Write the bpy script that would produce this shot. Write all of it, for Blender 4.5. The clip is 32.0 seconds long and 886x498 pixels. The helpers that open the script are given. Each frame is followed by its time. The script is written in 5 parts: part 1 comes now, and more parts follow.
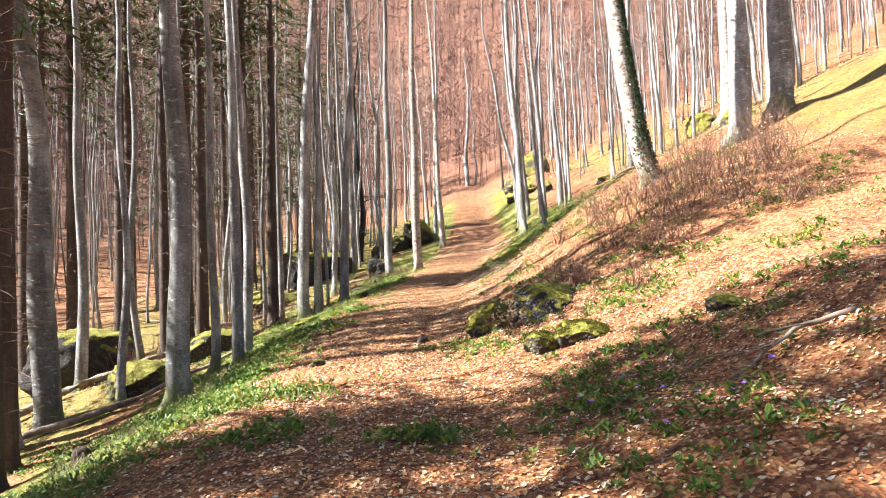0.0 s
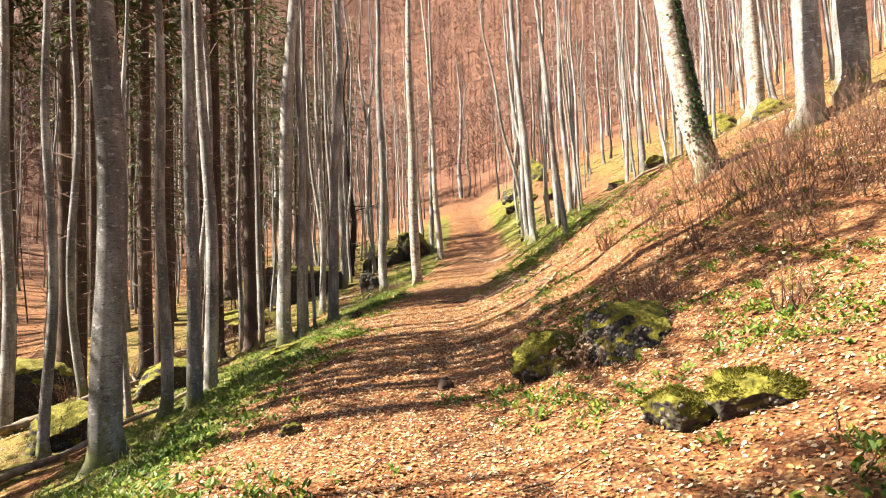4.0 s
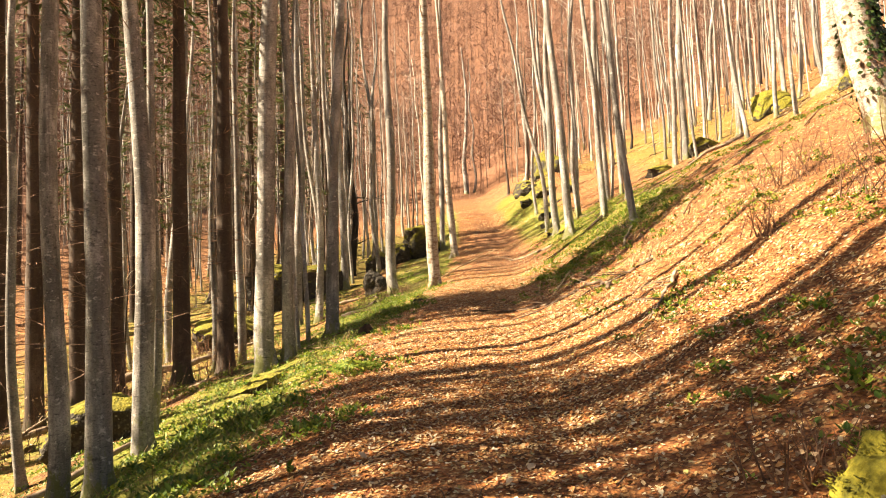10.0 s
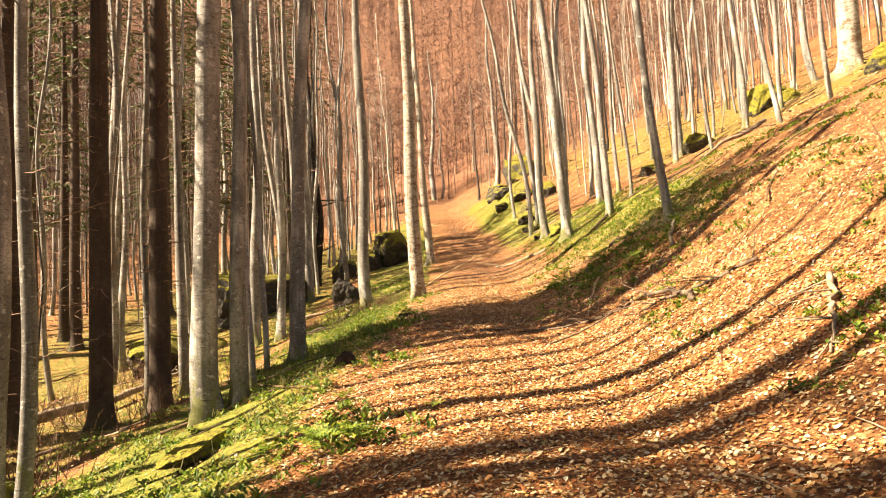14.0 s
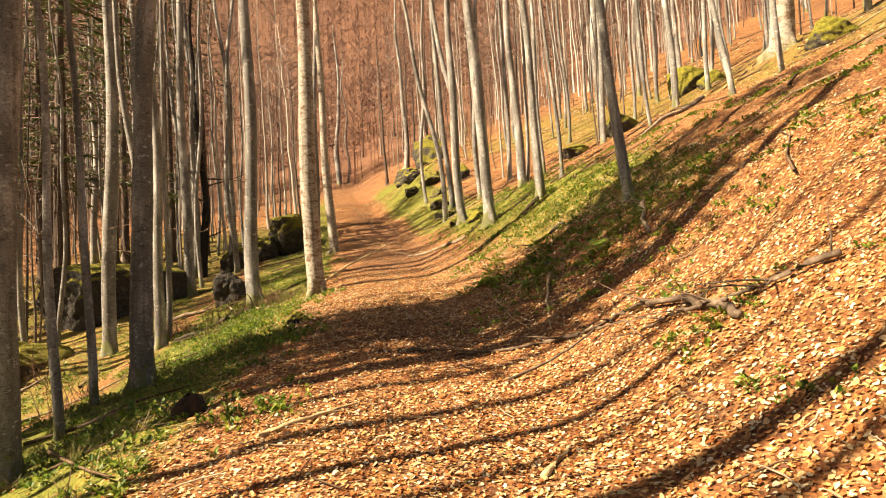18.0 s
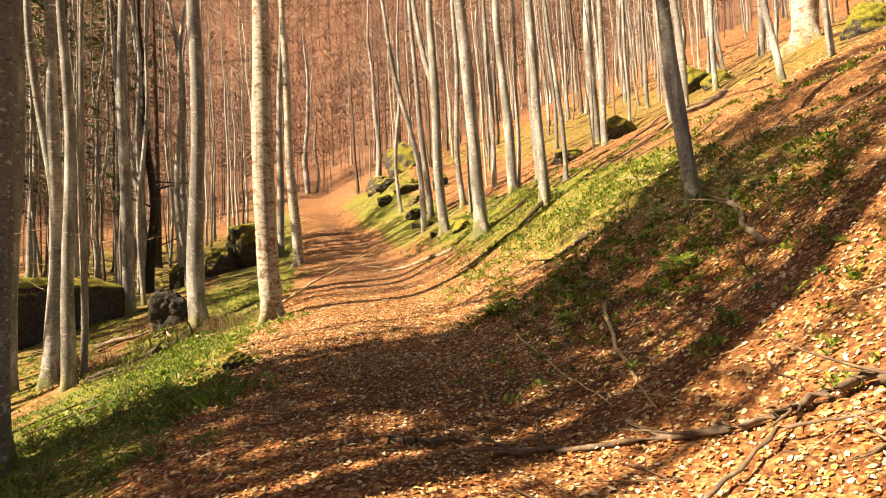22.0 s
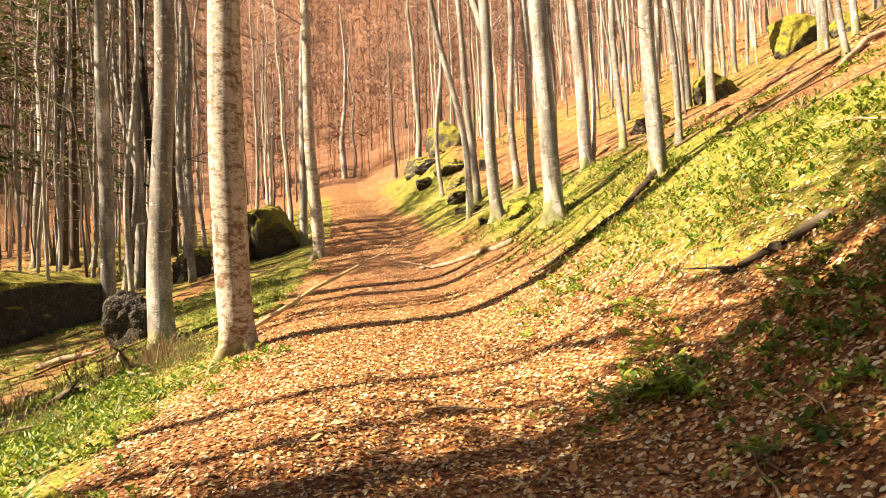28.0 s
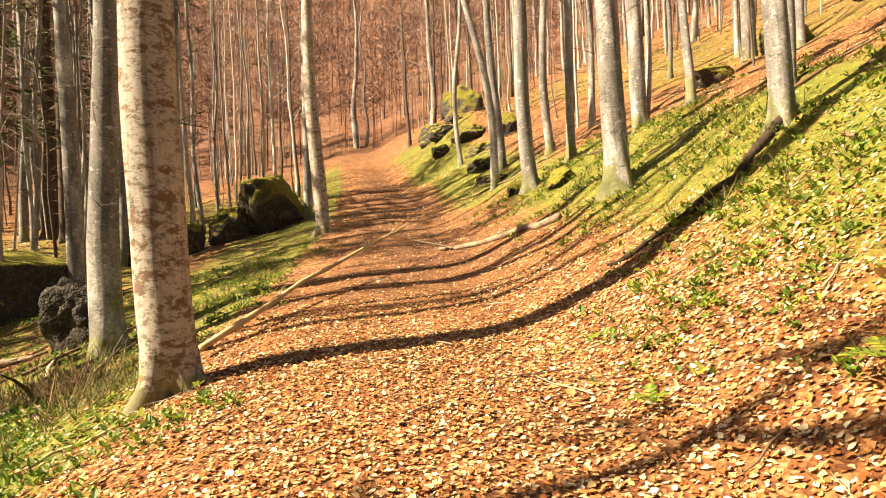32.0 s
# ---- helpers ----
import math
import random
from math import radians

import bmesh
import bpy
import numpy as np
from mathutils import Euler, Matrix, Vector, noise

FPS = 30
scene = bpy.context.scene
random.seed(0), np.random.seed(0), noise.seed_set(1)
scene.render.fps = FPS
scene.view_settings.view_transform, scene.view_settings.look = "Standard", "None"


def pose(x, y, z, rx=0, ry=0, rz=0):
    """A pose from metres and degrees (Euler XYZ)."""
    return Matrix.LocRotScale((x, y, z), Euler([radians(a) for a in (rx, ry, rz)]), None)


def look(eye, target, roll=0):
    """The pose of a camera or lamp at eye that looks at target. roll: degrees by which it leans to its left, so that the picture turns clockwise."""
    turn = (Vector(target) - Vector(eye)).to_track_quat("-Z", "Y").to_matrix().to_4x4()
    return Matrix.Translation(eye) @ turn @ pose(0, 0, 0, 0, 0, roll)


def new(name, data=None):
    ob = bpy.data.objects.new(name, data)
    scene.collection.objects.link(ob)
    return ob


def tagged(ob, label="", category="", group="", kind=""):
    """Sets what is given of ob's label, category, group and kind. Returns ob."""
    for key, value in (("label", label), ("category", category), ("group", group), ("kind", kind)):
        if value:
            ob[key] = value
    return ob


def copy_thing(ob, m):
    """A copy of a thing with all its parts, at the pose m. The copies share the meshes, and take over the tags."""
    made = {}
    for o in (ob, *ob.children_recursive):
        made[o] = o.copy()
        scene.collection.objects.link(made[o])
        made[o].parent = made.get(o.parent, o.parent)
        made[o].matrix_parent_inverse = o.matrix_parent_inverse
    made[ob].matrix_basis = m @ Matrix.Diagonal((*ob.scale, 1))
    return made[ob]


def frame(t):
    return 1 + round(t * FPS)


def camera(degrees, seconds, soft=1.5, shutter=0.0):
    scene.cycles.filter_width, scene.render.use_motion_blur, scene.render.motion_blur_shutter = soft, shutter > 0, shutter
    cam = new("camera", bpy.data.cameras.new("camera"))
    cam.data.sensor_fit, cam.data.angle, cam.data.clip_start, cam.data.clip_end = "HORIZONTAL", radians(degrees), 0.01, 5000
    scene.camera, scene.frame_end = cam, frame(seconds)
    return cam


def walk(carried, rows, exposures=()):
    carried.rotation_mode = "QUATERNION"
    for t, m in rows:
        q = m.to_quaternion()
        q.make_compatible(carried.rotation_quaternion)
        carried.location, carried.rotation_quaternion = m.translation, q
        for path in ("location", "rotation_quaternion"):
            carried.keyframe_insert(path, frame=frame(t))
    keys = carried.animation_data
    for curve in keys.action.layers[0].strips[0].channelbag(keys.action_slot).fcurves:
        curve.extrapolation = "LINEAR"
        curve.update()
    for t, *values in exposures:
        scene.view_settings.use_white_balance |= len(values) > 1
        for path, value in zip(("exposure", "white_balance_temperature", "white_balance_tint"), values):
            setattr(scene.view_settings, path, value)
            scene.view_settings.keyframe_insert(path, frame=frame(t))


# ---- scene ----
cam = camera(70.7, 32.0, 1.1)
PATH = [
    (0, (0.062, -0.188, 1.509), (0.025, 1.81, 1.569), -1.4),
    (0.5, (-0.025, 0.284, 1.526), (-0.059, 2.282, 1.611), -1.5),
    (1, (-0.085, 0.798, 1.508), (-0.109, 2.796, 1.608), -1.6),
    (1.5, (-0.21, 1.246, 1.495), (-0.211, 3.244, 1.596), -1.6),
    (2, (-0.299, 1.699, 1.515), (-0.321, 3.696, 1.614), -1.7),
    (2.5, (-0.351, 2.228, 1.453), (-0.381, 4.225, 1.554), -1.7),
    (3, (-0.407, 2.642, 1.46), (-0.412, 4.64, 1.562), -1.8),
    (3.5, (-0.496, 3.106, 1.495), (-0.499, 5.103, 1.604), -1.8),
    (5.5, (-0.692, 4.788, 1.493), (-0.698, 6.786, 1.576), -2.1),
    (6, (-0.731, 5.263, 1.507), (-0.727, 7.262, 1.586), -2.1),
    (6.5, (-0.809, 5.733, 1.497), (-0.791, 7.731, 1.573), -2.1),
    (7, (-0.934, 6.143, 1.539), (-0.911, 8.141, 1.625), -2.1),
    (7.5, (-1.038, 6.626, 1.53), (-1.026, 8.624, 1.608), -2.2),
    (8, (-1.162, 7.042, 1.506), (-1.154, 9.04, 1.585), -2.1),
    (8.5, (-1.253, 7.48, 1.552), (-1.265, 9.478, 1.644), -2.1),
    (9, (-1.293, 7.963, 1.534), (-1.321, 9.96, 1.626), -2.0),
    (9.5, (-1.373, 8.37, 1.564), (-1.391, 10.368, 1.661), -1.9),
    (10, (-1.507, 8.834, 1.582), (-1.509, 10.831, 1.687), -1.9),
    (10.5, (-1.578, 9.301, 1.549), (-1.562, 11.299, 1.648), -1.9),
    (11, (-1.644, 9.753, 1.579), (-1.595, 11.75, 1.686), -2.0),
    (11.5, (-1.782, 10.207, 1.569), (-1.712, 12.201, 1.695), -2.1),
    (12, (-1.899, 10.625, 1.553), (-1.82, 12.619, 1.676), -2.2),
    (12.5, (-1.984, 11.09, 1.586), (-1.874, 13.083, 1.707), -2.2),
    (13, (-2.109, 11.556, 1.579), (-1.998, 13.549, 1.704), -2.3),
    (13.5, (-2.2, 11.963, 1.601), (-2.103, 13.957, 1.724), -2.4),
    (14, (-2.236, 12.399, 1.644), (-2.118, 14.391, 1.773), -2.5),
    (14.5, (-2.261, 12.84, 1.622), (-2.103, 14.83, 1.755), -2.6),
    (16.5, (-2.193, 14.592, 1.766), (-1.833, 16.558, 1.841), -2.9),
    (17, (-2.071, 15.033, 1.798), (-1.693, 16.995, 1.87), -2.8),
    (17.5, (-2.003, 15.413, 1.792), (-1.597, 17.37, 1.864), -2.7),
    (18, (-1.98, 15.841, 1.855), (-1.568, 17.797, 1.929), -2.7),
    (18.5, (-1.947, 16.244, 1.841), (-1.557, 18.205, 1.912), -2.5),
    (19, (-1.93, 16.619, 1.89), (-1.527, 18.577, 1.956), -2.4),
    (19.5, (-1.911, 17.064, 1.938), (-1.484, 19.017, 1.996), -2.4),
    (20, (-1.93, 17.462, 1.932), (-1.475, 19.408, 1.999), -2.4),
    (20.5, (-1.867, 17.888, 1.992), (-1.389, 19.828, 2.084), -2.4),
    (21, (-1.9, 18.337, 1.984), (-1.399, 20.27, 2.086), -2.4),
    (21.5, (-1.855, 18.73, 2.016), (-1.352, 20.662, 2.123), -2.4),
    (22, (-1.701, 19.153, 2.042), (-1.193, 21.084, 2.152), -2.4),
    (22.5, (-1.619, 19.606, 2.036), (-1.097, 21.534, 2.135), -2.5),
    (23, (-1.567, 20.035, 2.088), (-1.048, 21.964, 2.194), -2.4),
    (23.5, (-1.435, 20.469, 2.116), (-0.926, 22.4, 2.218), -2.3),
    (24, (-1.332, 20.872, 2.123), (-0.817, 22.803, 2.21), -2.3),
    (24.5, (-1.233, 21.317, 2.192), (-0.704, 23.244, 2.277), -2.3),
    (25, (-1.136, 21.748, 2.177), (-0.613, 23.677, 2.258), -2.2),
    (25.5, (-1.079, 22.156, 2.242), (-0.564, 24.086, 2.322), -2.0),
    (27.5, (-0.826, 23.898, 2.386), (-0.392, 25.849, 2.465), -1.8),
    (28, (-0.73, 24.291, 2.416), (-0.349, 26.253, 2.492), -1.8),
    (28.5, (-0.594, 24.665, 2.471), (-0.246, 26.634, 2.529), -1.7),
    (29, (-0.547, 25.033, 2.462), (-0.216, 27.005, 2.488), -1.7),
    (29.5, (-0.53, 25.415, 2.522), (-0.227, 27.391, 2.536), -1.7),
    (30, (-0.484, 25.815, 2.529), (-0.208, 27.796, 2.523), -1.7),
    (30.5, (-0.454, 26.173, 2.548), (-0.176, 28.153, 2.526), -1.7),
    (31, (-0.443, 26.56, 2.604), (-0.148, 28.538, 2.575), -1.8),
    (31.5, (-0.411, 26.949, 2.592), (-0.109, 28.926, 2.562), -1.8),
    (32, (-0.399, 27.337, 2.655), (-0.063, 29.309, 2.641), -1.7),
]
walk(cam, [(t, look(eye, target, roll)) for t, eye, target, roll in PATH], [(0, 2.7, 5750, 10), (3.5, 2.5, 6300, 10), (5.5, 2.1, 8150, 12), (11, 2.56, 8850, 12), (15, 2.3, 8950, 12), (20, 1.8, 9150, 12), (25, 2.56, 9150, 12), (29, 2.28, 8850, 12), (32, 2.08, 8950, 12)])

# ---- light ----
world = bpy.data.worlds.new("sky")
scene.world = world
world.use_nodes = True
wn = world.node_tree
sky = wn.nodes.new("ShaderNodeTexSky")
sky.sky_type, sky.sun_disc = "NISHITA", False
sky.air_density, sky.dust_density, sky.ozone_density = 0.8, 2.4, 0.6
SUN_UP, SUN_FROM = 44.0, 264.0  # elevation, and compass bearing of the sun (0 is +y, 90 is +x)
sky.sun_elevation, sky.sun_rotation = radians(SUN_UP), radians(SUN_FROM)
wn.links.new(sky.outputs[0], wn.nodes["Background"].inputs[0])
wn.nodes["Background"].inputs[1].default_value = 0.04
sun = new("sun", bpy.data.lights.new("sun", "SUN"))
sun.data.energy, sun.data.angle, sun.data.color = 5.0, radians(0.53), (1.0, 0.92, 0.8)
aim = Vector((math.sin(radians(SUN_FROM)) * math.cos(radians(SUN_UP)), math.cos(radians(SUN_FROM)) * math.cos(radians(SUN_UP)), math.sin(radians(SUN_UP))))
sun.matrix_world = look(aim * 50, (0, 0, 0))


# ---- materials ----
def material(name, rough=0.8):
    m = bpy.data.materials.new(name)
    m.use_nodes = True
    b = m.node_tree.nodes["Principled BSDF"]
    b.inputs["Roughness"].default_value = rough
    b.inputs["Specular IOR Level"].default_value = 0.25
    return m, m.node_tree, b


def node(nt, kind, **inputs):
    n = nt.nodes.new("ShaderNode" + kind)
    for k, v in inputs.items():
        n.inputs[k.replace("_", " ")].default_value = v
    return n


def ramp(nt, fac, *stops):
    n = nt.nodes.new("ShaderNodeValToRGB")
    el = n.color_ramp.elements
    while len(el) < len(stops):
        el.new(0.5)
    for e, (p, c) in zip(el, stops):
        e.position, e.color = p, (*c, 1) if len(c) == 3 else c
    nt.links.new(fac, n.inputs[0])
    return n.outputs[0]


def grey(v):
    return (v, v, v)


def mix(nt, fac, a, b, how="MIX"):
    n = nt.nodes.new("ShaderNodeMix")
    n.data_type, n.blend_type = "RGBA", how
    for s, v in ((0, fac), (6, a), (7, b)):
        if hasattr(v, "links"):
            nt.links.new(v, n.inputs[s])
        elif s:
            n.inputs[s].default_value = (*v, 1)
        else:
            n.inputs[s].default_value = v
    return n.outputs[2]


def place_of(nt, scale=(1, 1, 1), own=True):
    tc = nt.nodes.new("ShaderNodeTexCoord")
    mp = node(nt, "Mapping", Scale=scale)
    nt.links.new(tc.outputs["Object"] if own else nt.nodes.new("ShaderNodeNewGeometry").outputs["Position"], mp.inputs[0])
    if own:
        info = nt.nodes.new("ShaderNodeObjectInfo")
        mul = node(nt, "Math")
        mul.operation = "MULTIPLY"
        mul.inputs[1].default_value = 57.0
        nt.links.new(info.outputs["Random"], mul.inputs[0])
        nt.links.new(mul.outputs[0], mp.inputs["Location"])
    return mp.outputs[0]


def noise_of(nt, vec, scale, detail=4, rough=0.6):
    n = node(nt, "TexNoise", Scale=scale, Detail=detail, Roughness=rough)
    nt.links.new(vec, n.inputs["Vector"])
    return n.outputs["Fac"]


def bump(nt, b, height, strength, dist):
    n = node(nt, "Bump", Strength=strength, Distance=dist)
    nt.links.new(height, n.inputs["Height"])
    nt.links.new(n.outputs[0], b.inputs["Normal"])


def bark(name, dark, mid, pale, moss, moss_top, lichen=0.6, rough=0.85, patchy=None):
    """Smooth grey bark: broad tone, grain, short level cracks, crisp lichen blots, a mossy foot."""
    m, nt, b = material(name, rough)
    broad = noise_of(nt, place_of(nt, (1.5, 1.5, 0.5)), 1.6, 6, 0.6)
    grain = noise_of(nt, place_of(nt, (1, 1, 1.8)), 26.0, 6, 0.7)
    col = ramp(nt, broad, (0.3, tuple(0.5 * (a + c) for a, c in zip(dark, mid))), (0.5, mid), (0.72, pale))
    col = mix(nt, ramp(nt, grain, (0.35, grey(0.55)), (0.55, grey(0))), col, dark)
    blots = noise_of(nt, place_of(nt, (1, 1, 1.5)), 8.0, 7, 0.68)
    col = mix(nt, ramp(nt, blots, (lichen - 0.02, grey(0)), (lichen + 0.03, grey(0.7))), col, pale)
    spots = noise_of(nt, place_of(nt, (1.3, 1.3, 1.7)), 6.0, 8, 0.75)
    col = mix(nt, ramp(nt, spots, (0.57, grey(0)), (0.62, grey(0.6))), col, dark)
    cracks = noise_of(nt, place_of(nt, (2.2, 2.2, 17.0)), 2.4, 6, 0.7)
    col = mix(nt, ramp(nt, cracks, (0.6, grey(0)), (0.64, grey(0.75))), col, dark)
    runs = noise_of(nt, place_of(nt, (6, 6, 0.3)), 1.7, 5, 0.65)
    col = mix(nt, ramp(nt, runs, (0.52, grey(0)), (0.68, grey(0.5))), col, dark)
    if patchy:
        flakes = noise_of(nt, place_of(nt, (1.0, 1.0, 2.1)), 3.1, 9, 0.74)
        col = mix(nt, ramp(nt, flakes, (0.54, grey(0)), (0.57, grey(0.9))), col, patchy)
    info = nt.nodes.new("ShaderNodeObjectInfo")
    col = mix(nt, 1.0, col, ramp(nt, info.outputs["Random"], (0, grey(0.72)), (1, grey(1.0))), "MULTIPLY")
    tc = nt.nodes.new("ShaderNodeTexCoord")
    sep = nt.nodes.new("ShaderNodeSeparateXYZ")
    nt.links.new(tc.outputs["Object"], sep.inputs[0])
    low = node(nt, "MapRange", From_Min=0.0, From_Max=moss_top, To_Min=0.22, To_Max=-0.08)
    nt.links.new(sep.outputs["Z"], low.inputs[0])
    add = node(nt, "Math")
    nt.links.new(low.outputs[0], add.inputs[0])
    nt.links.new(noise_of(nt, place_of(nt, (1, 1, 0.5)), 4.0, 8, 0.75), add.inputs[1])
    col = mix(nt, ramp(nt, add.outputs[0], (0.62, grey(0)), (0.7, grey(0.75))), col, moss)
    nt.links.new(col, b.inputs["Base Color"])
    bump(nt, b, mix(nt, 0.6, mix(nt, 0.5, cracks, blots), grain), 0.7, 0.02)
    return m


def varied(name, stops, scale=3.0, rough=0.8, strength=0.4, dist=0.01, island=False, back=0.0):
    """Plain material that varies by noise, or from piece to piece."""
    m, nt, b = material(name, rough)
    n = noise_of(nt, place_of(nt), scale, 6, 0.65)
    if island:
        g = nt.nodes.new("ShaderNodeNewGeometry")
        col = ramp(nt, g.outputs["Random Per Island"], *stops)
        col = mix(nt, 1.0, col, ramp(nt, n, (0.3, grey(0.6)), (0.7, grey(1.0))), "MULTIPLY")
    else:
        col = ramp(nt, n, *stops)
    nt.links.new(col, b.inputs["Base Color"])
    bump(nt, b, n, strength, dist)
    if back:
        t = nt.nodes.new("ShaderNodeBsdfTranslucent")
        nt.links.new(col, t.inputs[0])
        mx = nt.nodes.new("ShaderNodeMixShader")
        mx.inputs[0].default_value = back
        nt.links.new(b.outputs[0], mx.inputs[1])
        nt.links.new(t.outputs[0], mx.inputs[2])
        nt.links.new(mx.outputs[0], nt.nodes["Material Output"].inputs[0])
    return m


BEECH = bark("beech_bark", (0.035, 0.031, 0.028), (0.23, 0.22, 0.205), (0.58, 0.56, 0.535), (0.12, 0.13, 0.03), 1.6)
OLD_BEECH = bark("old_beech_bark", (0.075, 0.05, 0.035), (0.27, 0.225, 0.175), (0.54, 0.5, 0.44), (0.14, 0.13, 0.04), 0.9, 0.45, 0.85, (0.17, 0.1, 0.06))
SPRUCE = bark("spruce_bark", (0.0324, 0.02304, 0.01872), (0.0792, 0.054, 0.04032), (0.1368, 0.1008, 0.0792), (0.0504, 0.0504, 0.0216), 1.0, 0.6)
DARK_BARK = bark("dark_bark", (0.008, 0.007, 0.006), (0.022, 0.018, 0.015), (0.06, 0.05, 0.042), (0.04, 0.042, 0.015), 0.6)
TWIG = varied("twig_bark", ((0.3, (0.1224, 0.072, 0.0504)), (0.7, (0.2592, 0.1656, 0.1224))), 4.0, 0.85, 0.2)
NEEDLES = varied("spruce_needles", ((0.0, (0.0324, 0.054, 0.0144)), (1.0, (0.1008, 0.1296, 0.036))), 2.0, 0.6, 0.1, 0.01, True, 0.25)


def litter_colours(nt, vec):
    """Colours of matted leaves with dark gaps between them."""
    v = node(nt, "TexVoronoi", Scale=27.0)
    nt.links.new(vec, v.inputs["Vector"])
    sep = nt.nodes.new("ShaderNodeSeparateColor")
    nt.links.new(v.outputs["Color"], sep.inputs[0])
    col = ramp(nt, sep.outputs[0], (0.0, (0.12, 0.043, 0.017)), (0.35, (0.25, 0.09, 0.032)), (0.7, (0.37, 0.16, 0.06)), (1.0, (0.47, 0.28, 0.13)))
    return mix(nt, 1.0, col, ramp(nt, v.outputs["Distance"], (0.25, grey(1.0)), (0.55, grey(0.72))), "MULTIPLY"), v.outputs["Distance"]


def ground_material():
    m, nt, b = material("forest_floor", 0.9)
    vec = place_of(nt, own=False)
    warp = noise_of(nt, vec, 4.0, 3)
    add = node(nt, "VectorMath")
    nt.links.new(vec, add.inputs[0])
    little = node(nt, "VectorMath")
    little.operation = "SCALE"
    little.inputs["Scale"].default_value = 0.07
    nt.links.new(warp, little.inputs[0])
    nt.links.new(little.outputs[0], add.inputs[1])
    litter, dist = litter_colours(nt, add.outputs[0])
    litter = mix(nt, 1.0, litter, ramp(nt, noise_of(nt, vec, 0.9, 7, 0.7), (0.35, grey(0.6)), (0.6, grey(1.0))), "MULTIPLY")
    litter = mix(nt, 1.0, litter, ramp(nt, noise_of(nt, vec, 0.28, 9, 0.8), (0.38, grey(0.6)), (0.56, grey(1.0))), "MULTIPLY")
    soil = ramp(nt, noise_of(nt, vec, 6.0, 6, 0.7), (0.35, (0.032, 0.02048, 0.0128)), (0.7, (0.1024, 0.0576, 0.032)))
    litter = mix(nt, ramp(nt, noise_of(nt, vec, 2.3, 8, 0.8), (0.56, grey(0)), (0.68, grey(0.7))), litter, soil)
    green = ramp(nt, noise_of(nt, vec, 5.0, 6, 0.7), (0.3, (0.0384, 0.0544, 0.00768)), (0.5, (0.096, 0.1216, 0.01408)), (0.75, (0.192, 0.1792, 0.032)))
    at = nt.nodes.new("ShaderNodeAttribute")
    at.attribute_name = "green"
    mul = node(nt, "Math")
    nt.links.new(at.outputs["Fac"], mul.inputs[0])
    nt.links.new(noise_of(nt, vec, 3.4, 10, 0.92), mul.inputs[1])
    col = mix(nt, ramp(nt, mul.outputs[0], (0.86, grey(0)), (1.06, grey(0.85))), litter, green)
    trod = nt.nodes.new("ShaderNodeAttribute")
    trod.attribute_name = "trodden_shade"
    # broken litter, with tree shade on the far path put into its dark blotches
    beaten = mix(nt, 1.0, ramp(nt, noise_of(nt, vec, 11.0, 8, 0.75), (0.3, (0.0448, 0.0192, 0.01024)), (0.5, (0.1216, 0.0512, 0.02304)), (0.7, (0.2688, 0.128, 0.0576))), ramp(nt, noise_of(nt, vec, 1.3, 8, 0.8), (0.4, grey(0.5)), (0.6, grey(1.15))), "MULTIPLY")
    col = mix(nt, trod.outputs["Fac"], col, beaten)
    brush = ramp(nt, noise_of(nt, vec, 1.6, 8, 0.75), (0.3, (0.055, 0.024, 0.014)), (0.5, (0.136, 0.062, 0.036)), (0.7, (0.225, 0.12, 0.072)))
    wild = nt.nodes.new("ShaderNodeAttribute")
    wild.attribute_name = "brush"
    col = mix(nt, wild.outputs["Fac"], col, brush)
    nt.links.new(col, b.inputs["Base Color"])
    bump(nt, b, mix(nt, 0.4, dist, noise_of(nt, vec, 9.0, 5, 0.7)), 0.8, 0.05)
    return m


GROUND = ground_material()
LEAF = varied("beech_leaf_litter", ((0.0, (0.1, 0.032, 0.012)), (0.12, (0.26, 0.082, 0.026)), (0.31, (0.45, 0.165, 0.052)), (0.5, (0.57, 0.29, 0.107)), (0.69, (0.65, 0.44, 0.215)), (0.86, (0.68, 0.57, 0.38)), (0.97, (0.69, 0.62, 0.48)), (1.0, (0.44, 0.4, 0.11))), 14.0, 0.55, 0.3, 0.01, True, 0.2)
ONE_LEAF, one_nt, one_b = material("single_beech_leaf", 0.5)
one_info = one_nt.nodes.new("ShaderNodeObjectInfo")
one_col = ramp(one_nt, one_info.outputs["Random"], (0.0, (0.2688, 0.096, 0.032)), (0.5, (0.4224, 0.2048, 0.0832)), (1.0, (0.5376, 0.4096, 0.2688)))
one_nt.links.new(mix(one_nt, 1.0, one_col, ramp(one_nt, noise_of(one_nt, place_of(one_nt), 60.0, 4), (0.3, grey(0.7)), (0.7, grey(1.0))), "MULTIPLY"), one_b.inputs["Base Color"])
HERB = varied("spring_herb", ((0.0, (0.045, 0.11, 0.016)), (0.5, (0.13, 0.21, 0.028)), (1.0, (0.29, 0.32, 0.045))), 3.0, 0.5, 0.1, 0.01, True, 0.35)
GRASS = varied("dry_grass", ((0.0, (0.1024, 0.0576, 0.0256)), (0.4, (0.0896, 0.1088, 0.0224)), (0.7, (0.2176, 0.1536, 0.064)), (1.0, (0.32, 0.2432, 0.1152))), 3.0, 0.6, 0.1, 0.01, True, 0.3)
SHRUB_TWIG = varied("shrub_twig", ((0.3, (0.0792, 0.0396, 0.02304)), (0.7, (0.1728, 0.0936, 0.0576))), 5.0, 0.8, 0.2)
DEAD_LEAF = varied("pale_dead_leaf", ((0.0, (0.32, 0.192, 0.1024)), (1.0, (0.512, 0.3968, 0.2688))), 5.0, 0.6, 0.1, 0.01, True, 0.3)
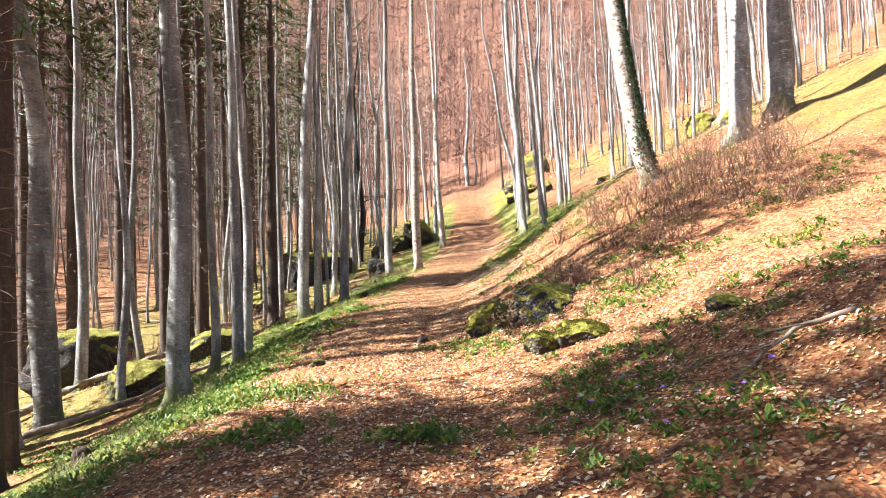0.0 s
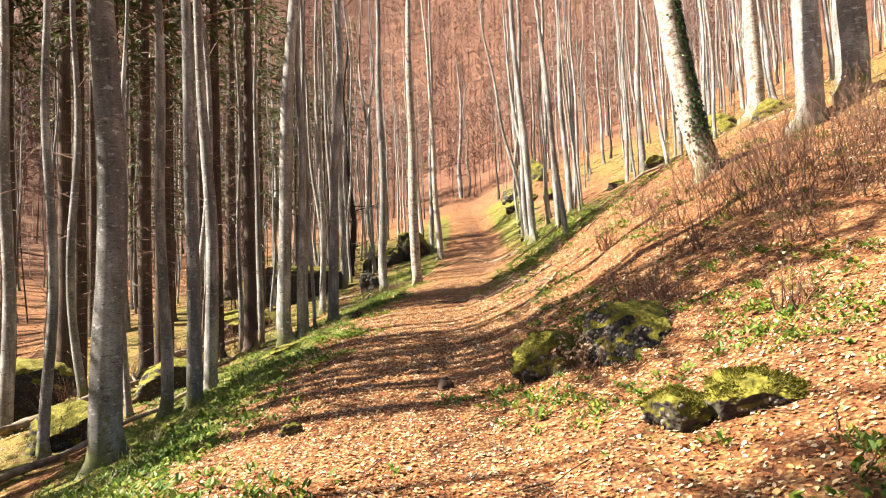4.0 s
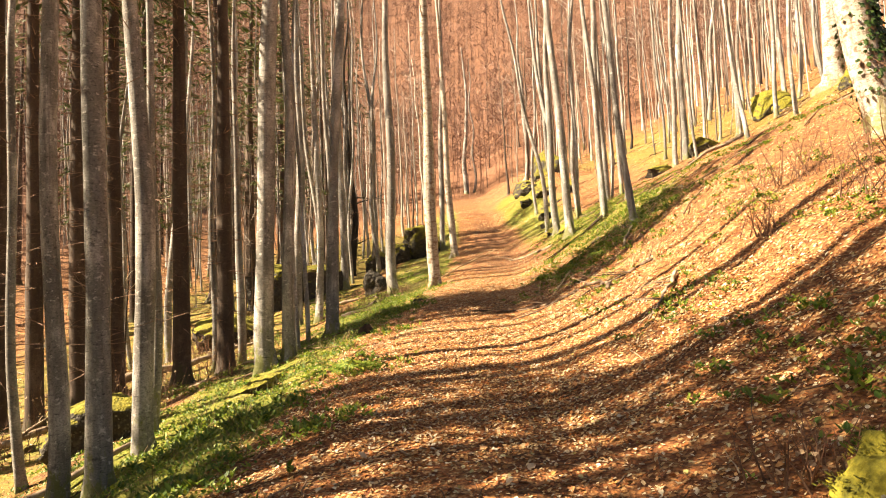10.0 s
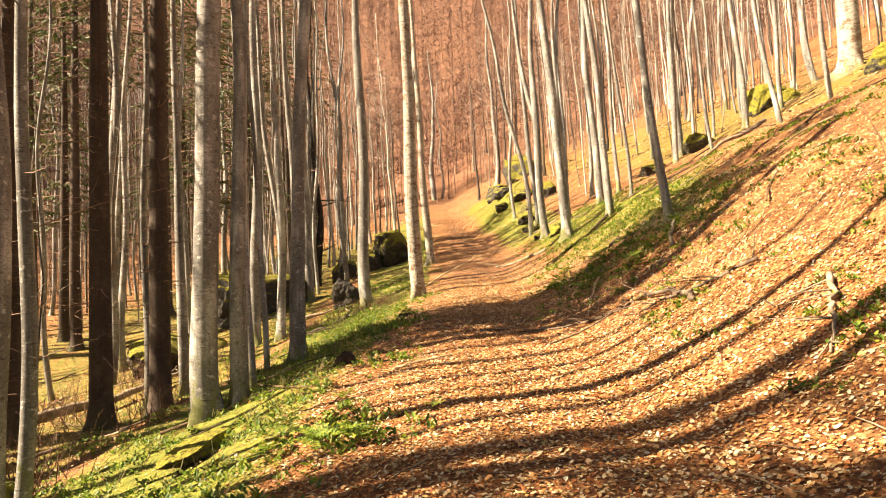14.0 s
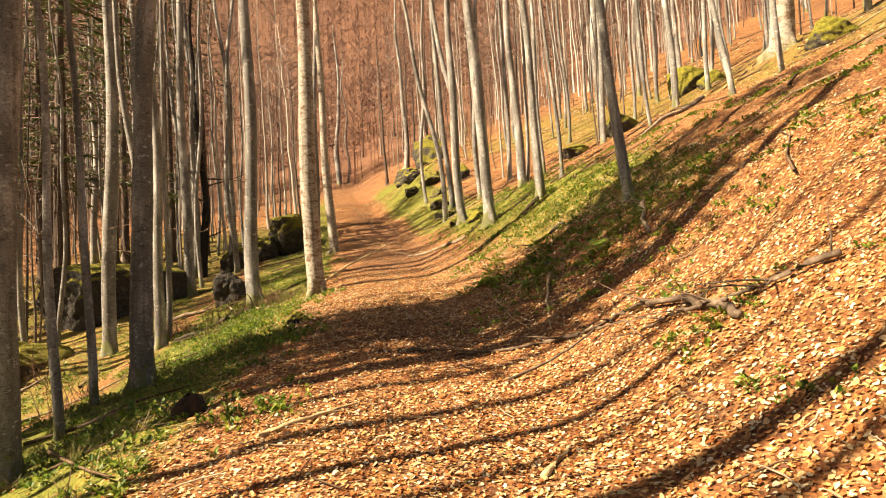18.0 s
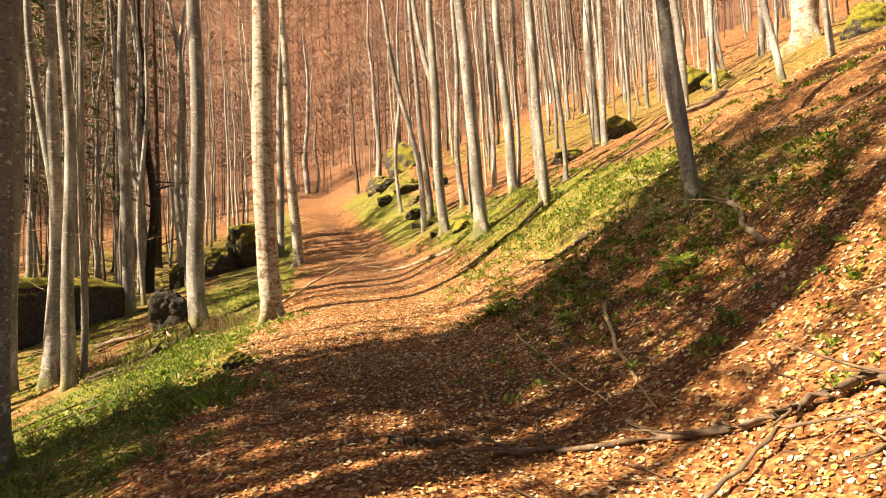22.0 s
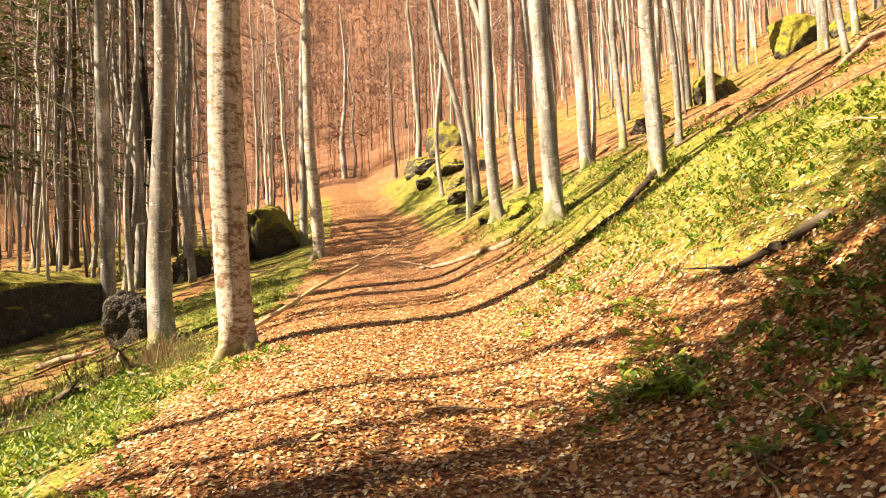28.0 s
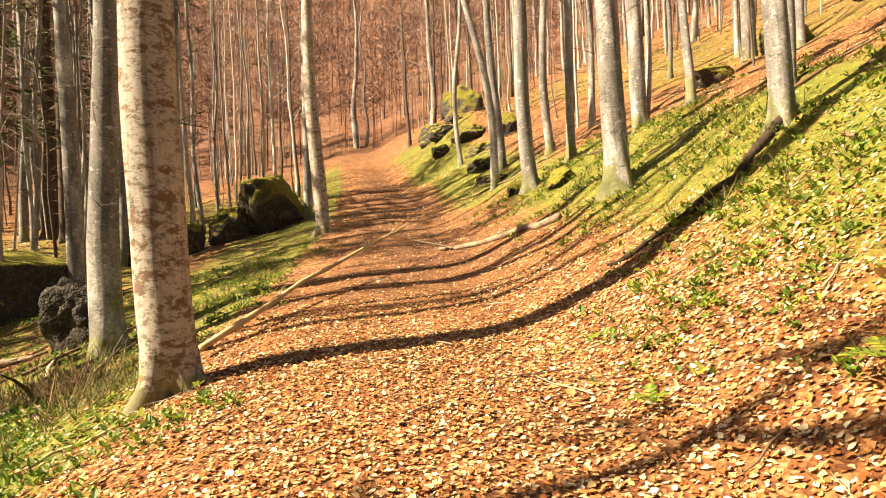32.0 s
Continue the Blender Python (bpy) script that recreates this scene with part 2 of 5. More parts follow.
IVY = varied("ivy_leaf", ((0.0, (0.0128, 0.0288, 0.00768)), (1.0, (0.0448, 0.0832, 0.0192))), 5.0, 0.35, 0.1, 0.01, True, 0.15)
FAR_TWIG = varied("far_bare_woods", ((0.0, (0.0425, 0.0221, 0.01785)), (0.5, (0.17, 0.08755, 0.068)), (0.88, (0.2465, 0.1403, 0.1122)), (1.0, (0.442, 0.3315, 0.2635))), 0.05, 0.9, 0.0, 0.01, True)
POLE = varied("young_beech_pole", ((0.0, (0.03, 0.022, 0.018)), (0.5, (0.17, 0.13, 0.105)), (1.0, (0.52, 0.47, 0.42))), 2.0, 0.85, 0.2, 0.01, True)
DEADWOOD = varied("weathered_deadwood", ((0.3, (0.0864, 0.0612, 0.0432)), (0.55, (0.2304, 0.1728, 0.1224)), (0.75, (0.36, 0.3024, 0.2304))), 6.0, 0.85, 0.6, 0.02)
PALEWOOD = varied("bleached_stick", ((0.3, (0.3024, 0.2088, 0.108)), (0.7, (0.4752, 0.36, 0.216))), 8.0, 0.7, 0.3, 0.01)
DARKWOOD = varied("rotten_wood", ((0.3, (0.01296, 0.00936, 0.0072)), (0.7, (0.0648, 0.0396, 0.0252))), 9.0, 0.95, 0.8, 0.03)


def rock_material(name, bare, covered, tone=1.0):
    """Dark pebbly rock with moss cushions on what faces up; moss sets in between the two slopes given."""
    m, nt, b = material(name, 0.9)
    p = place_of(nt)
    matrix = ramp(nt, noise_of(nt, p, 5.0, 8, 0.7), (0.3, (0.01152, 0.0108, 0.00936)), (0.55, (0.0396, 0.03384, 0.02736)), (0.75, (0.1008, 0.09, 0.072)))
    cells = node(nt, "TexVoronoi", Scale=21.0)
    nt.links.new(p, cells.inputs["Vector"])
    sep = nt.nodes.new("ShaderNodeSeparateColor")
    nt.links.new(cells.outputs["Color"], sep.inputs[0])
    pebble = ramp(nt, sep.outputs[0], (0.3, (0.0252, 0.0216, 0.018)), (0.75, (0.072, 0.0648, 0.054)), (1.0, (0.1728, 0.1584, 0.1368)))
    pebble = mix(nt, 1.0, pebble, grey(tone), "MULTIPLY")
    stone = mix(nt, ramp(nt, cells.outputs["Distance"], (0.35, grey(0.85)), (0.55, grey(0))), matrix, pebble)
    moss = ramp(nt, noise_of(nt, p, 14.0, 6, 0.7), (0.3, (0.04, 0.04, 0.005)), (0.5, (0.12, 0.11, 0.013)), (0.75, (0.28, 0.235, 0.033)))
    geo = nt.nodes.new("ShaderNodeNewGeometry")
    xyz = nt.nodes.new("ShaderNodeSeparateXYZ")
    nt.links.new(geo.outputs["Normal"], xyz.inputs[0])
    add = node(nt, "Math")
    nt.links.new(xyz.outputs["Z"], add.inputs[0])
    nt.links.new(noise_of(nt, p, 3.6, 9, 0.8), add.inputs[1])
    nt.links.new(mix(nt, ramp(nt, add.outputs[0], (bare, grey(0)), (covered, grey(1))), stone, moss), b.inputs["Base Color"])
    bump(nt, b, mix(nt, 0.5, noise_of(nt, p, 11.0, 8, 0.7), cells.outputs["Distance"]), 0.9, 0.05)
    return m


ROCK = rock_material("mossy_rock", 0.78, 1.1)
DARK_ROCK = rock_material("dark_rock", 0.98, 1.22, 0.45)
KNOB_ROCK = rock_material("knobbly_rock", 1.15, 1.5, 0.9)
MOSS_ROCK = rock_material("moss_covered_rock", 0.3, 0.75)
TWIG_DEBRIS = varied("twig_debris", ((0.0, (0.0648, 0.036, 0.0216)), (0.7, (0.2016, 0.1296, 0.0792)), (1.0, (0.432, 0.3456, 0.2448))), 8.0, 0.85, 0.2, 0.005, True)
BRANCHWOOD = varied("dead_branch_bark", ((0.3, (0.0432, 0.03024, 0.0216)), (0.55, (0.1224, 0.0864, 0.0612)), (0.78, (0.2448, 0.1944, 0.144))), 9.0, 0.9, 0.6, 0.015)
DARKLOG = varied("dark_fallen_log", ((0.3, (0.0216, 0.01584, 0.01224)), (0.55, (0.072, 0.054, 0.0396)), (0.75, (0.1872, 0.1584, 0.1296))), 5.0, 0.9, 0.8, 0.03)
PEBBLE = varied("conglomerate_pebble", ((0.3, (0.04, 0.035, 0.03)), (0.5, (0.12, 0.108, 0.094)), (0.72, (0.28, 0.26, 0.235))), 1.3, 0.8, 0.3)
MOSS_PILE = varied("moss_pile", ((0.0, (0.03, 0.036, 0.005)), (0.5, (0.11, 0.108, 0.011)), (1.0, (0.27, 0.23, 0.028))), 4.0, 0.7, 0.1, 0.01, True, 0.3)
VIOLET = varied("violet_petal", ((0.3, (0.2, 0.07, 0.4)), (0.7, (0.34, 0.16, 0.55))), 20.0, 0.6, 0.1)
def soft_interp(v, xs, ys, w):
    """Linear interpolation with rounded corners."""
    v = np.asarray(v, float)
    return sum(np.interp(v + d * w, xs, ys) for d in (-1, -0.6, -0.2, 0.2, 0.6, 1)) / 6


STATIONS = (-30, 0, 10, 15, 20, 25, 30, 35, 42, 50, 58, 85, 118, 160, 320)
PATH_X = (0.6, -0.1, -1.1, -1.3, -1.0, -0.4, 0.2, 0.6, 1.2, 1.8, 2.3, 2.9, 3.4, 6, 10)
PATH_Z = (-0.6, -0.05, -0.1, 0.18, 0.52, 0.95, 1.4, 1.87, 2.55, 3.55, 4.85, 9.6, 16.4, 42, 158)
STEEP = (0.7, 0.55, 0.6, 0.82, 1.05, 1.13, 1.04, 1.06, 1.0, 1.0, 1.0, 1.0, 0.9, 0.6, 0.0)
FALL = (1.2, 1.2, 1.2, 1.2, 0.9, 0.9, 1.12, 1.05, 0.8, 0.65, 0.7, 0.8, 0.8, 0.8, 0.8)
RIGHT_U = (0.0, 1.0, 2.2, 3.0, 4.0, 5.0, 7.2, 15.7, 40, 120, 400)
RIGHT_Z = (0.0, 0.03, 0.55, 0.98, 1.65, 2.3, 3.5, 7.1, 18, 52, 120)
LEFT_U = (-400, -170, -80, -45, -28, -15, -8, -5, -3, -1.4, 0)
LEFT_Z = (80, 44, 14.5, -1.5, -4.6, -3.4, -2.0, -1.15, -0.38, -0.06, 0)


def ground_z(x, y):
    """Height of the bare ground without small relief."""
    u = np.asarray(x, float) - soft_interp(y, STATIONS, PATH_X, 4)
    base = soft_interp(y, STATIONS, PATH_Z, 4)
    side = np.where(u > 0, soft_interp(u, RIGHT_U, RIGHT_Z, 0.5) * soft_interp(y, STATIONS, STEEP, 3),
                    soft_interp(u, LEFT_U, LEFT_Z, 0.6) * soft_interp(y, STATIONS, FALL, 3))
    return base + side


RELIEF = [(0.11, 0.9), (0.05, 2.3), (0.02, 6.0)]


def relief(x, y, u=None):
    """Small humps and hollows, flatter on the walked path."""
    u = x - float(soft_interp(y, STATIONS, PATH_X, 4)) if u is None else u
    calm = 0.25 + 0.75 * min(1.0, max(0.0, (abs(u) - 0.8) / 2.5))
    z = sum(a * noise.noise((x * f, y * f, a * 70)) for a, f in RELIEF)
    wide = min(1.0, abs(u) / 30) * 1.2 * noise.noise((x * 0.07, y * 0.07, 3.0))
    hump = min(1.0, max(0.0, (abs(u) - 4.5) / 5)) * 0.3 * noise.noise((x * 0.32, y * 0.32, 6.0))
    crest = math.exp(-((u / 4.5) ** 4)) * (0.34 * math.exp(-((y - 58.5) / 2.6) ** 2) - 0.5 * math.exp(-((y - 66.5) / 4.5) ** 2) + 0.3 * math.exp(-((y - 77) / 3.5) ** 2))
    spur = 1.7 * math.exp(-((x - 8.6) / 3.0) ** 2 - ((y - 71) / 5.5) ** 2)
    return z * calm + wide + hump + crest + spur


def height(x, y):
    return float(ground_z(x, y)) + relief(x, y)


def heights(x, y):
    u = x - soft_interp(y, STATIONS, PATH_X, 4)
    return ground_z(x, y) + np.array([relief(a, b, c) for a, b, c in zip(x.tolist(), y.tolist(), u.tolist())])


def grown(x, y):
    """How green the ground is: mossy lip, verges and the bank above the bend."""
    u = x - soft_interp(y, STATIONS, PATH_X, 4)
    far = np.clip((125 - y) / 45, 0, 1)
    lip = np.clip((-u - 1.8) / 1.1, 0, 1) * np.clip((u + 8.5) / 3, 0, 1) * 0.64
    bank = np.exp(-((u - 4.6) / 2.5) ** 2) * np.clip((y - 17) / 9, 0, 1) * (0.46 + 0.24 * np.clip((y - 28) / 2, 0, 1)) * np.clip((52 - y) / 8, 0, 1)
    near = np.exp(-((u - 2.0) / 1.1) ** 2) * np.clip((17 - y) / 8, 0, 1) * 0.34
    slope = np.clip((u - 6) / 6, 0, 1) * np.clip((60 - u) / 40, 0, 1) * 0.43
    gully = np.clip((-u - 4) / 4, 0, 1) * np.clip((40 + u) / 20, 0, 1) * 0.45
    bend = np.exp(-((u - 3.7) / 2.3) ** 2) * np.clip((y - 44) / 4, 0, 1) * np.clip((98 - y) / 10, 0, 1) * 0.72
    spur = np.exp(-((x - 7.6) / 3.0) ** 2 - ((y - 71) / 7) ** 2) * 0.6
    verge = 0.3 * np.clip((abs(u) - 1.0) / 1.0, 0, 1)
    return np.clip(np.maximum.reduce([lip, bank, near, slope, gully, bend, spur, verge]) * far, 0, 1)


def axis(dense_a, dense_b, step, low, high, grow=1.09):
    out = list(np.arange(dense_a, dense_b, step))
    s, v = step, out[-1]
    while v < high:
        s *= grow
        v += s
        out.append(v)
    s, v, pre = step, out[0], []
    while v > low:
        s *= grow
        v -= s
        pre.append(v)
    return np.array(pre[::-1] + out)


def build_ground():
    xs, ys = axis(-6, 7, 0.11, -420, 420), axis(1, 40, 0.14, -90, 420)
    X, Y = np.meshgrid(xs, ys)
    nx, ny = len(xs), len(ys)
    co = np.stack([X.ravel(), Y.ravel(), heights(X.ravel(), Y.ravel())], 1)
    i = np.arange(nx * ny).reshape(ny, nx)
    quads = np.stack([i[:-1, :-1], i[:-1, 1:], i[1:, 1:], i[1:, :-1]], -1).reshape(-1, 4)
    me = bpy.data.meshes.new("ground")
    me.from_pydata(co.tolist(), [], quads.tolist())
    g = grown(X, Y).ravel()
    me.attributes.new("green", "FLOAT", "POINT").data.foreach_set("value", g.astype(np.float32))
    off = X - soft_interp(Y, STATIONS, PATH_X, 4)
    # trodden litter and painted shade in one mask, only along the farther path
    trodden_shade = (0.85 * np.exp(-((off - 0.1) / (1.7 - 0.7 * np.clip((Y - 58) / 8, 0, 1))) ** 4) * np.clip((Y - 33) / 6, 0, 1) * np.clip((92 - Y) / 22, 0, 1)).ravel()
    me.attributes.new("trodden_shade", "FLOAT", "POINT").data.foreach_set("value", trodden_shade.astype(np.float32))
    brush = np.clip(np.maximum((Y - 95) / 30, (-off - 34) / 14), 0, 1).ravel()
    me.attributes.new("brush", "FLOAT", "POINT").data.foreach_set("value", brush.astype(np.float32))
    me.polygons.foreach_set("use_smooth", np.ones(len(quads), bool))
    me.materials.append(GROUND)
    tagged(new("ground", me), "forest floor of copper beech litter with mossy green verges", "ground", kind="structure")


build_ground()


# ---- building helpers ----
def mesh_of(name, verts, faces, mat, smooth=True):
    me = bpy.data.meshes.new(name)
    me.from_pydata([tuple(v) for v in verts], [], faces)
    if smooth:
        me.polygons.foreach_set("use_smooth", np.ones(len(faces), bool))
    me.materials.append(mat)
    return me


def part(name, data, parent, label=""):
    ob = new(name, data)
    ob.parent = parent
    if label:
        ob["label"] = label
    return ob


class Shape:
    """Collects tubes and leaves into one mesh."""

    def __init__(self):
        self.v, self.f = [], []

    def tube(self, pts, radii, sides=6, flare=None):
        first = len(self.v)
        n = len(pts)
        for k in range(n):
            p = Vector(pts[k])
            d = (Vector(pts[min(k + 1, n - 1)]) - Vector(pts[max(k - 1, 0)])).normalized()
            a = d.orthogonal().normalized() if abs(d.z) < 0.9 else d.cross(Vector((0, 1, 0))).normalized()
            c = d.cross(a)
            for s in range(sides):
                w = 2 * math.pi * s / sides
                r = radii[k] * (flare(k, w) if flare else 1)
                self.v.append(p + a * (r * math.cos(w)) + c * (r * math.sin(w)))
        for k in range(n - 1):
            for s in range(sides):
                a, c = first + k * sides, (s + 1) % sides
                self.f.append((a + s, a + c, a + sides + c, a + sides + s))
        self.f.append(tuple(first + (n - 1) * sides + s for s in range(sides)))

    def leaf(self, p, along, side, length, width, fold=0.2):
        i = len(self.v)
        up = along.cross(side)
        self.v += [p, p + along * (length * 0.35) + side * (width * 0.5) + up * (fold * width), p + along * (length * 0.7) + side * (width * 0.4) + up * (fold * width), p + along * length,
                   p + along * (length * 0.7) - side * (width * 0.4) + up * (fold * width), p + along * (length * 0.35) - side * (width * 0.5) + up * (fold * width)]
        self.f += [(i, i + 1, i + 2, i + 3), (i, i + 3, i + 4, i + 5)]

    def mesh(self, name, mat, smooth=True):
        return mesh_of(name, self.v, self.f, mat, smooth)


def limb(shape, rnd, p, way, length, r, depth, sides=5, sag=0.0, keep=0.85):
    """A branch that wanders, with side twigs."""
    steps = max(3, int(length / 0.45)) if depth else 3
    steps = min(steps, 8)
    pts, radii = [Vector(p)], [r]
    d = Vector(way).normalized()
    for k in range(steps):
        d = (d + Vector((rnd.uniform(-1, 1), rnd.uniform(-1, 1), rnd.uniform(-0.8, 1))) * 0.16 - Vector((0, 0, sag))).normalized()
        pts.append(pts[-1] + d * (length / steps))
        radii.append(r * (1 - 0.85 * (k + 1) / steps))
    shape.tube(pts, radii, sides if depth else 3)
    if depth:
        for k in range(1, len(pts)):
            for _ in range(1 if rnd.random() < keep else 0):
                q = pts[k - 1].lerp(pts[k], rnd.random())
                side = Vector((rnd.uniform(-1, 1), rnd.uniform(-1, 1), rnd.uniform(-0.3, 0.9))).normalized()
                limb(shape, rnd, q, (pts[k] - pts[k - 1]).normalized() * 0.8 + side, length * rnd.uniform(0.22, 0.45), radii[k] * 0.45 + 0.0015, depth - 1, 4, sag, keep)


# ---- trees ----
STEMS = {}


def trunk_line(rnd, tall, wander, sweep):
    pts, k = [], 44
    ph = [rnd.uniform(0, 6.28) for _ in range(4)]
    for i in range(k + 1):
        z = -0.5 + (tall + 0.5) * (i / k) ** 1.35
        a = max(z, 0) / tall
        x = wander * (math.sin(a * 7 + ph[0]) - math.sin(ph[0])) + 0.4 * wander * (math.sin(a * 19 + ph[1]) - math.sin(ph[1])) + sweep * (1 - math.exp(-max(z, 0) / 0.9))
        y = wander * (math.sin(a * 6 + ph[2]) - math.sin(ph[2])) + 0.4 * wander * (math.sin(a * 17 + ph[3]) - math.sin(ph[3]))
        pts.append(Vector((x, y, z)))
    return pts


def broadleaf(seed, tall=24.0, dia=0.4, wander=0.12, first=8.5, limbs=15, sweep=0.0, dead=6, mat=BEECH, fork=0.0, sides=16):
    """A leafless forest beech: flared trunk, crown of bare branches, some dead twigs low down."""
    rnd = random.Random(seed)
    tree = new("beech_tree")
    line = trunk_line(rnd, tall, wander, sweep)
    ph = [rnd.uniform(0, 6.28) for _ in range(3)]

    def swell(k, w):
        z = line[k].z
        root = max(0.0, 1 - max(z, -0.1) / 0.6) ** 2.5
        return (1 + root * (0.22 + 0.36 * math.sin(w * 3 + ph[0]) + 0.3 * math.sin(w * 5 + ph[1]))
                + 0.05 * math.sin(w * 2 + z * 0.8 + ph[2]) + 0.025 * math.sin(w * 5 + z * 3.1))
    radii = [dia / 2 * (1 - 0.85 * max(0, p.z) / tall) for p in line]
    s = Shape()
    s.tube(line, radii, sides, swell)

    def at(z):
        k = max(i for i in range(len(line) - 1) if line[i].z <= z)
        f = (z - line[k].z) / (line[k + 1].z - line[k].z)
        return line[k].lerp(line[k + 1], f), radii[k]
    if fork:
        p, r = at(fork)
        w = rnd.uniform(0, 6.28)
        pts = [p + Vector((math.cos(w), math.sin(w), 0)) * (1.6 * (1 - math.exp(-h / 3))) + Vector((0, 0, h)) for h in np.linspace(0, tall * 0.55, 10)]
        s.tube(pts, [r * 0.75 * (1 - 0.085 * i) for i in range(10)], 12)
    part("trunk", s.mesh("trunk", mat), tree)
    STEMS[tree] = (line, radii)
    c = Shape()
    for i in range(limbs):
        z = first + (tall - first - 0.5) * (i / limbs) ** 0.9
        p, r = at(z)
        w = i * 2.4 + rnd.uniform(-0.5, 0.5)
        rise = rnd.uniform(0.35, 1.2)
        limb(c, rnd, p, (math.cos(w), math.sin(w), rise), rnd.uniform(1.5, 3.2) * (1.1 - 0.5 * i / limbs), max(0.012, r * 0.2), 2, keep=0.3)
    for i in range(dead):
        z = rnd.uniform(1.8, first)
        p, r = at(z)
        w = rnd.uniform(0, 6.28)
        limb(c, rnd, p, (math.cos(w), math.sin(w), rnd.uniform(-0.15, 0.5)), rnd.uniform(0.6, 2.0), 0.011, 1, 4, 0.02)
    part("crown", c.mesh("crown", TWIG), tree)
    return tree


def conifer(seed, tall=27.0, dia=0.5, low=12.5):
    """A tall spruce: straight dark trunk, dead whorls below, drooping needle boughs above."""
    rnd = random.Random(seed)
    tree = new("spruce_tree")
    line = trunk_line(rnd, tall, 0.03, 0)
    s = Shape()
    s.tube(line, [dia / 2 * (1 - 0.93 * max(0, p.z) / tall) for p in line], 14, lambda k, w: 1 + 0.5 * max(0, 1 - max(line[k].z, -0.1) / 0.6) ** 2)
    part("trunk", s.mesh("trunk", SPRUCE), tree)
    d, n = Shape(), Shape()
    z = 1.6
    while z < tall - 0.4:
        for _ in range(rnd.randint(2, 4)):
            w = rnd.uniform(0, 6.28)
            reach = (tall - z) * 0.15 + 0.7
            if z < low:
                limb(d, rnd, (0, 0, z), (math.cos(w), math.sin(w), rnd.uniform(-0.25, 0.15)), rnd.uniform(0.5, 1.7), 0.013, 1, 4, 0.03)
                continue
            tip = Vector((math.cos(w) * reach, math.sin(w) * reach, z - 0.25 * reach))
            root = Vector((0, 0, z))
            bend = root.lerp(tip, 0.5) + Vector((0, 0, 0.12 * reach))
            d.tube([root, bend, tip], [0.025, 0.016, 0.006], 4)
            for k in range(int(reach * 6)):
                f = rnd.uniform(0.12, 1.0)
                q = root.lerp(bend, f * 2) if f < 0.5 else bend.lerp(tip, f * 2 - 1)
                a = Vector((math.cos(w) + rnd.uniform(-0.9, 0.9), math.sin(w) + rnd.uniform(-0.9, 0.9), rnd.uniform(-1.1, -0.05))).normalized()
                n.leaf(q, a, a.cross(Vector((rnd.uniform(-1, 1), rnd.uniform(-1, 1), 1))).normalized(), rnd.uniform(0.22, 0.5), rnd.uniform(0.045, 0.1), 0.4)
        z += rnd.uniform(0.28, 0.5)
    part("deadwood", d.mesh("deadwood", TWIG), tree)
    part("crown", n.mesh("crown", NEEDLES, False), tree)
    return tree


SLIM = [broadleaf(20 + i, 21 + i % 3, 0.2, 0.16, 9.5, 8, 0.0, 9, sides=10) for i in range(5)]
GROWN = [broadleaf(40 + i, 24 + i % 3, 0.4, 0.11, 11, 9, 0.08 * (i % 3), 5) for i in range(7)]
FORKED = [broadleaf(60 + i, 23, 0.4, 0.15, 9.5, 9, 0.0, 6, fork=4.5 + i) for i in range(2)]
GREAT = [broadleaf(70 + i, 27, 0.6, 0.1, 11, 11, 0.0, 4, mat=OLD_BEECH, sides=24) for i in range(3)]
DARK = [conifer(80 + i) for i in range(3)]
BOUGHED = [conifer(90 + i, 24.0, 0.5, 5.5) for i in range(2)]
KINDS = {"slim": (SLIM, 0.2), "grown": (GROWN, 0.4), "forked": (FORKED, 0.4), "great": (GREAT, 0.6), "dark": (DARK, 0.5), "boughed": (BOUGHED, 0.5)}
LABELS = {"slim": "slender leafless young beech with smooth grey bark", "grown": "tall leafless beech with pale grey trunk on the slope",
          "forked": "leafless forked beech with grey bark", "great": "stout old beech with pale lichen-blotched bark", "dark": "dark spruce with dead lower twigs and drooping green boughs",
          "boughed": "spruce with green boughs hanging low along its brown trunk"}
plant_rnd = random.Random(5)
first_used = set()


def plant(kind, x, y, dia, lean=0.0, turn=None, group="trees beside the path"):
    """Sets a tree of a kind on the ground, leaning sideways by lean (run over rise)."""
    pool, size = KINDS[kind]
    fresh = [k for k in range(len(pool)) if (kind, k) not in first_used]
    i = fresh[0] if fresh else plant_rnd.randrange(len(pool))
    turn = plant_rnd.uniform(0, 360) if turn is None else turn
    s = dia / size
    m = (Matrix.Translation((x, y, height(x, y) - 0.05)) @ Euler((0, math.atan(lean), 0)).to_matrix().to_4x4()
         @ Euler((0, 0, radians(turn))).to_matrix().to_4x4())
    tree = pool[i]
    size = Vector((s, s, max(0.75, min(1.1, s))))
    if (kind, i) in first_used:
        tree = copy_thing(tree, m @ Matrix.Diagonal((*(a / b for a, b in zip(size, tree.scale)), 1)))
    else:
        first_used.add((kind, i))
        tree.matrix_basis = m @ Matrix.Diagonal((*size, 1))
    cat = "spruce" if kind in ("dark", "boughed") else "beech"
    return tagged(tree, LABELS[kind], cat, group)

# ---- trees placed one by one ----
plant("great", -10.64, 14.62, 0.54, -0.059)
plant("grown", -10.90, 16.47, 0.70, -0.070)
plant("grown", -12.23, 20.07, 0.37, 0.002)
plant("slim", -9.39, 17.23, 0.24, -0.055)
plant("slim", -10.70, 21.10, 0.26, -0.058)
plant("grown", -6.70, 17.21, 0.26, -0.011)
plant("grown", -6.25, 18.60, 0.33, -0.02)
plant("grown", -5.85, 16.70, 0.32, -0.01)
plant("slim", -6.67, 19.80, 0.18, -0.021)
plant("slim", -8.46, 19.11, 0.17, -0.006)
plant("dark", -16.16, 49.00, 0.98, 0.008)
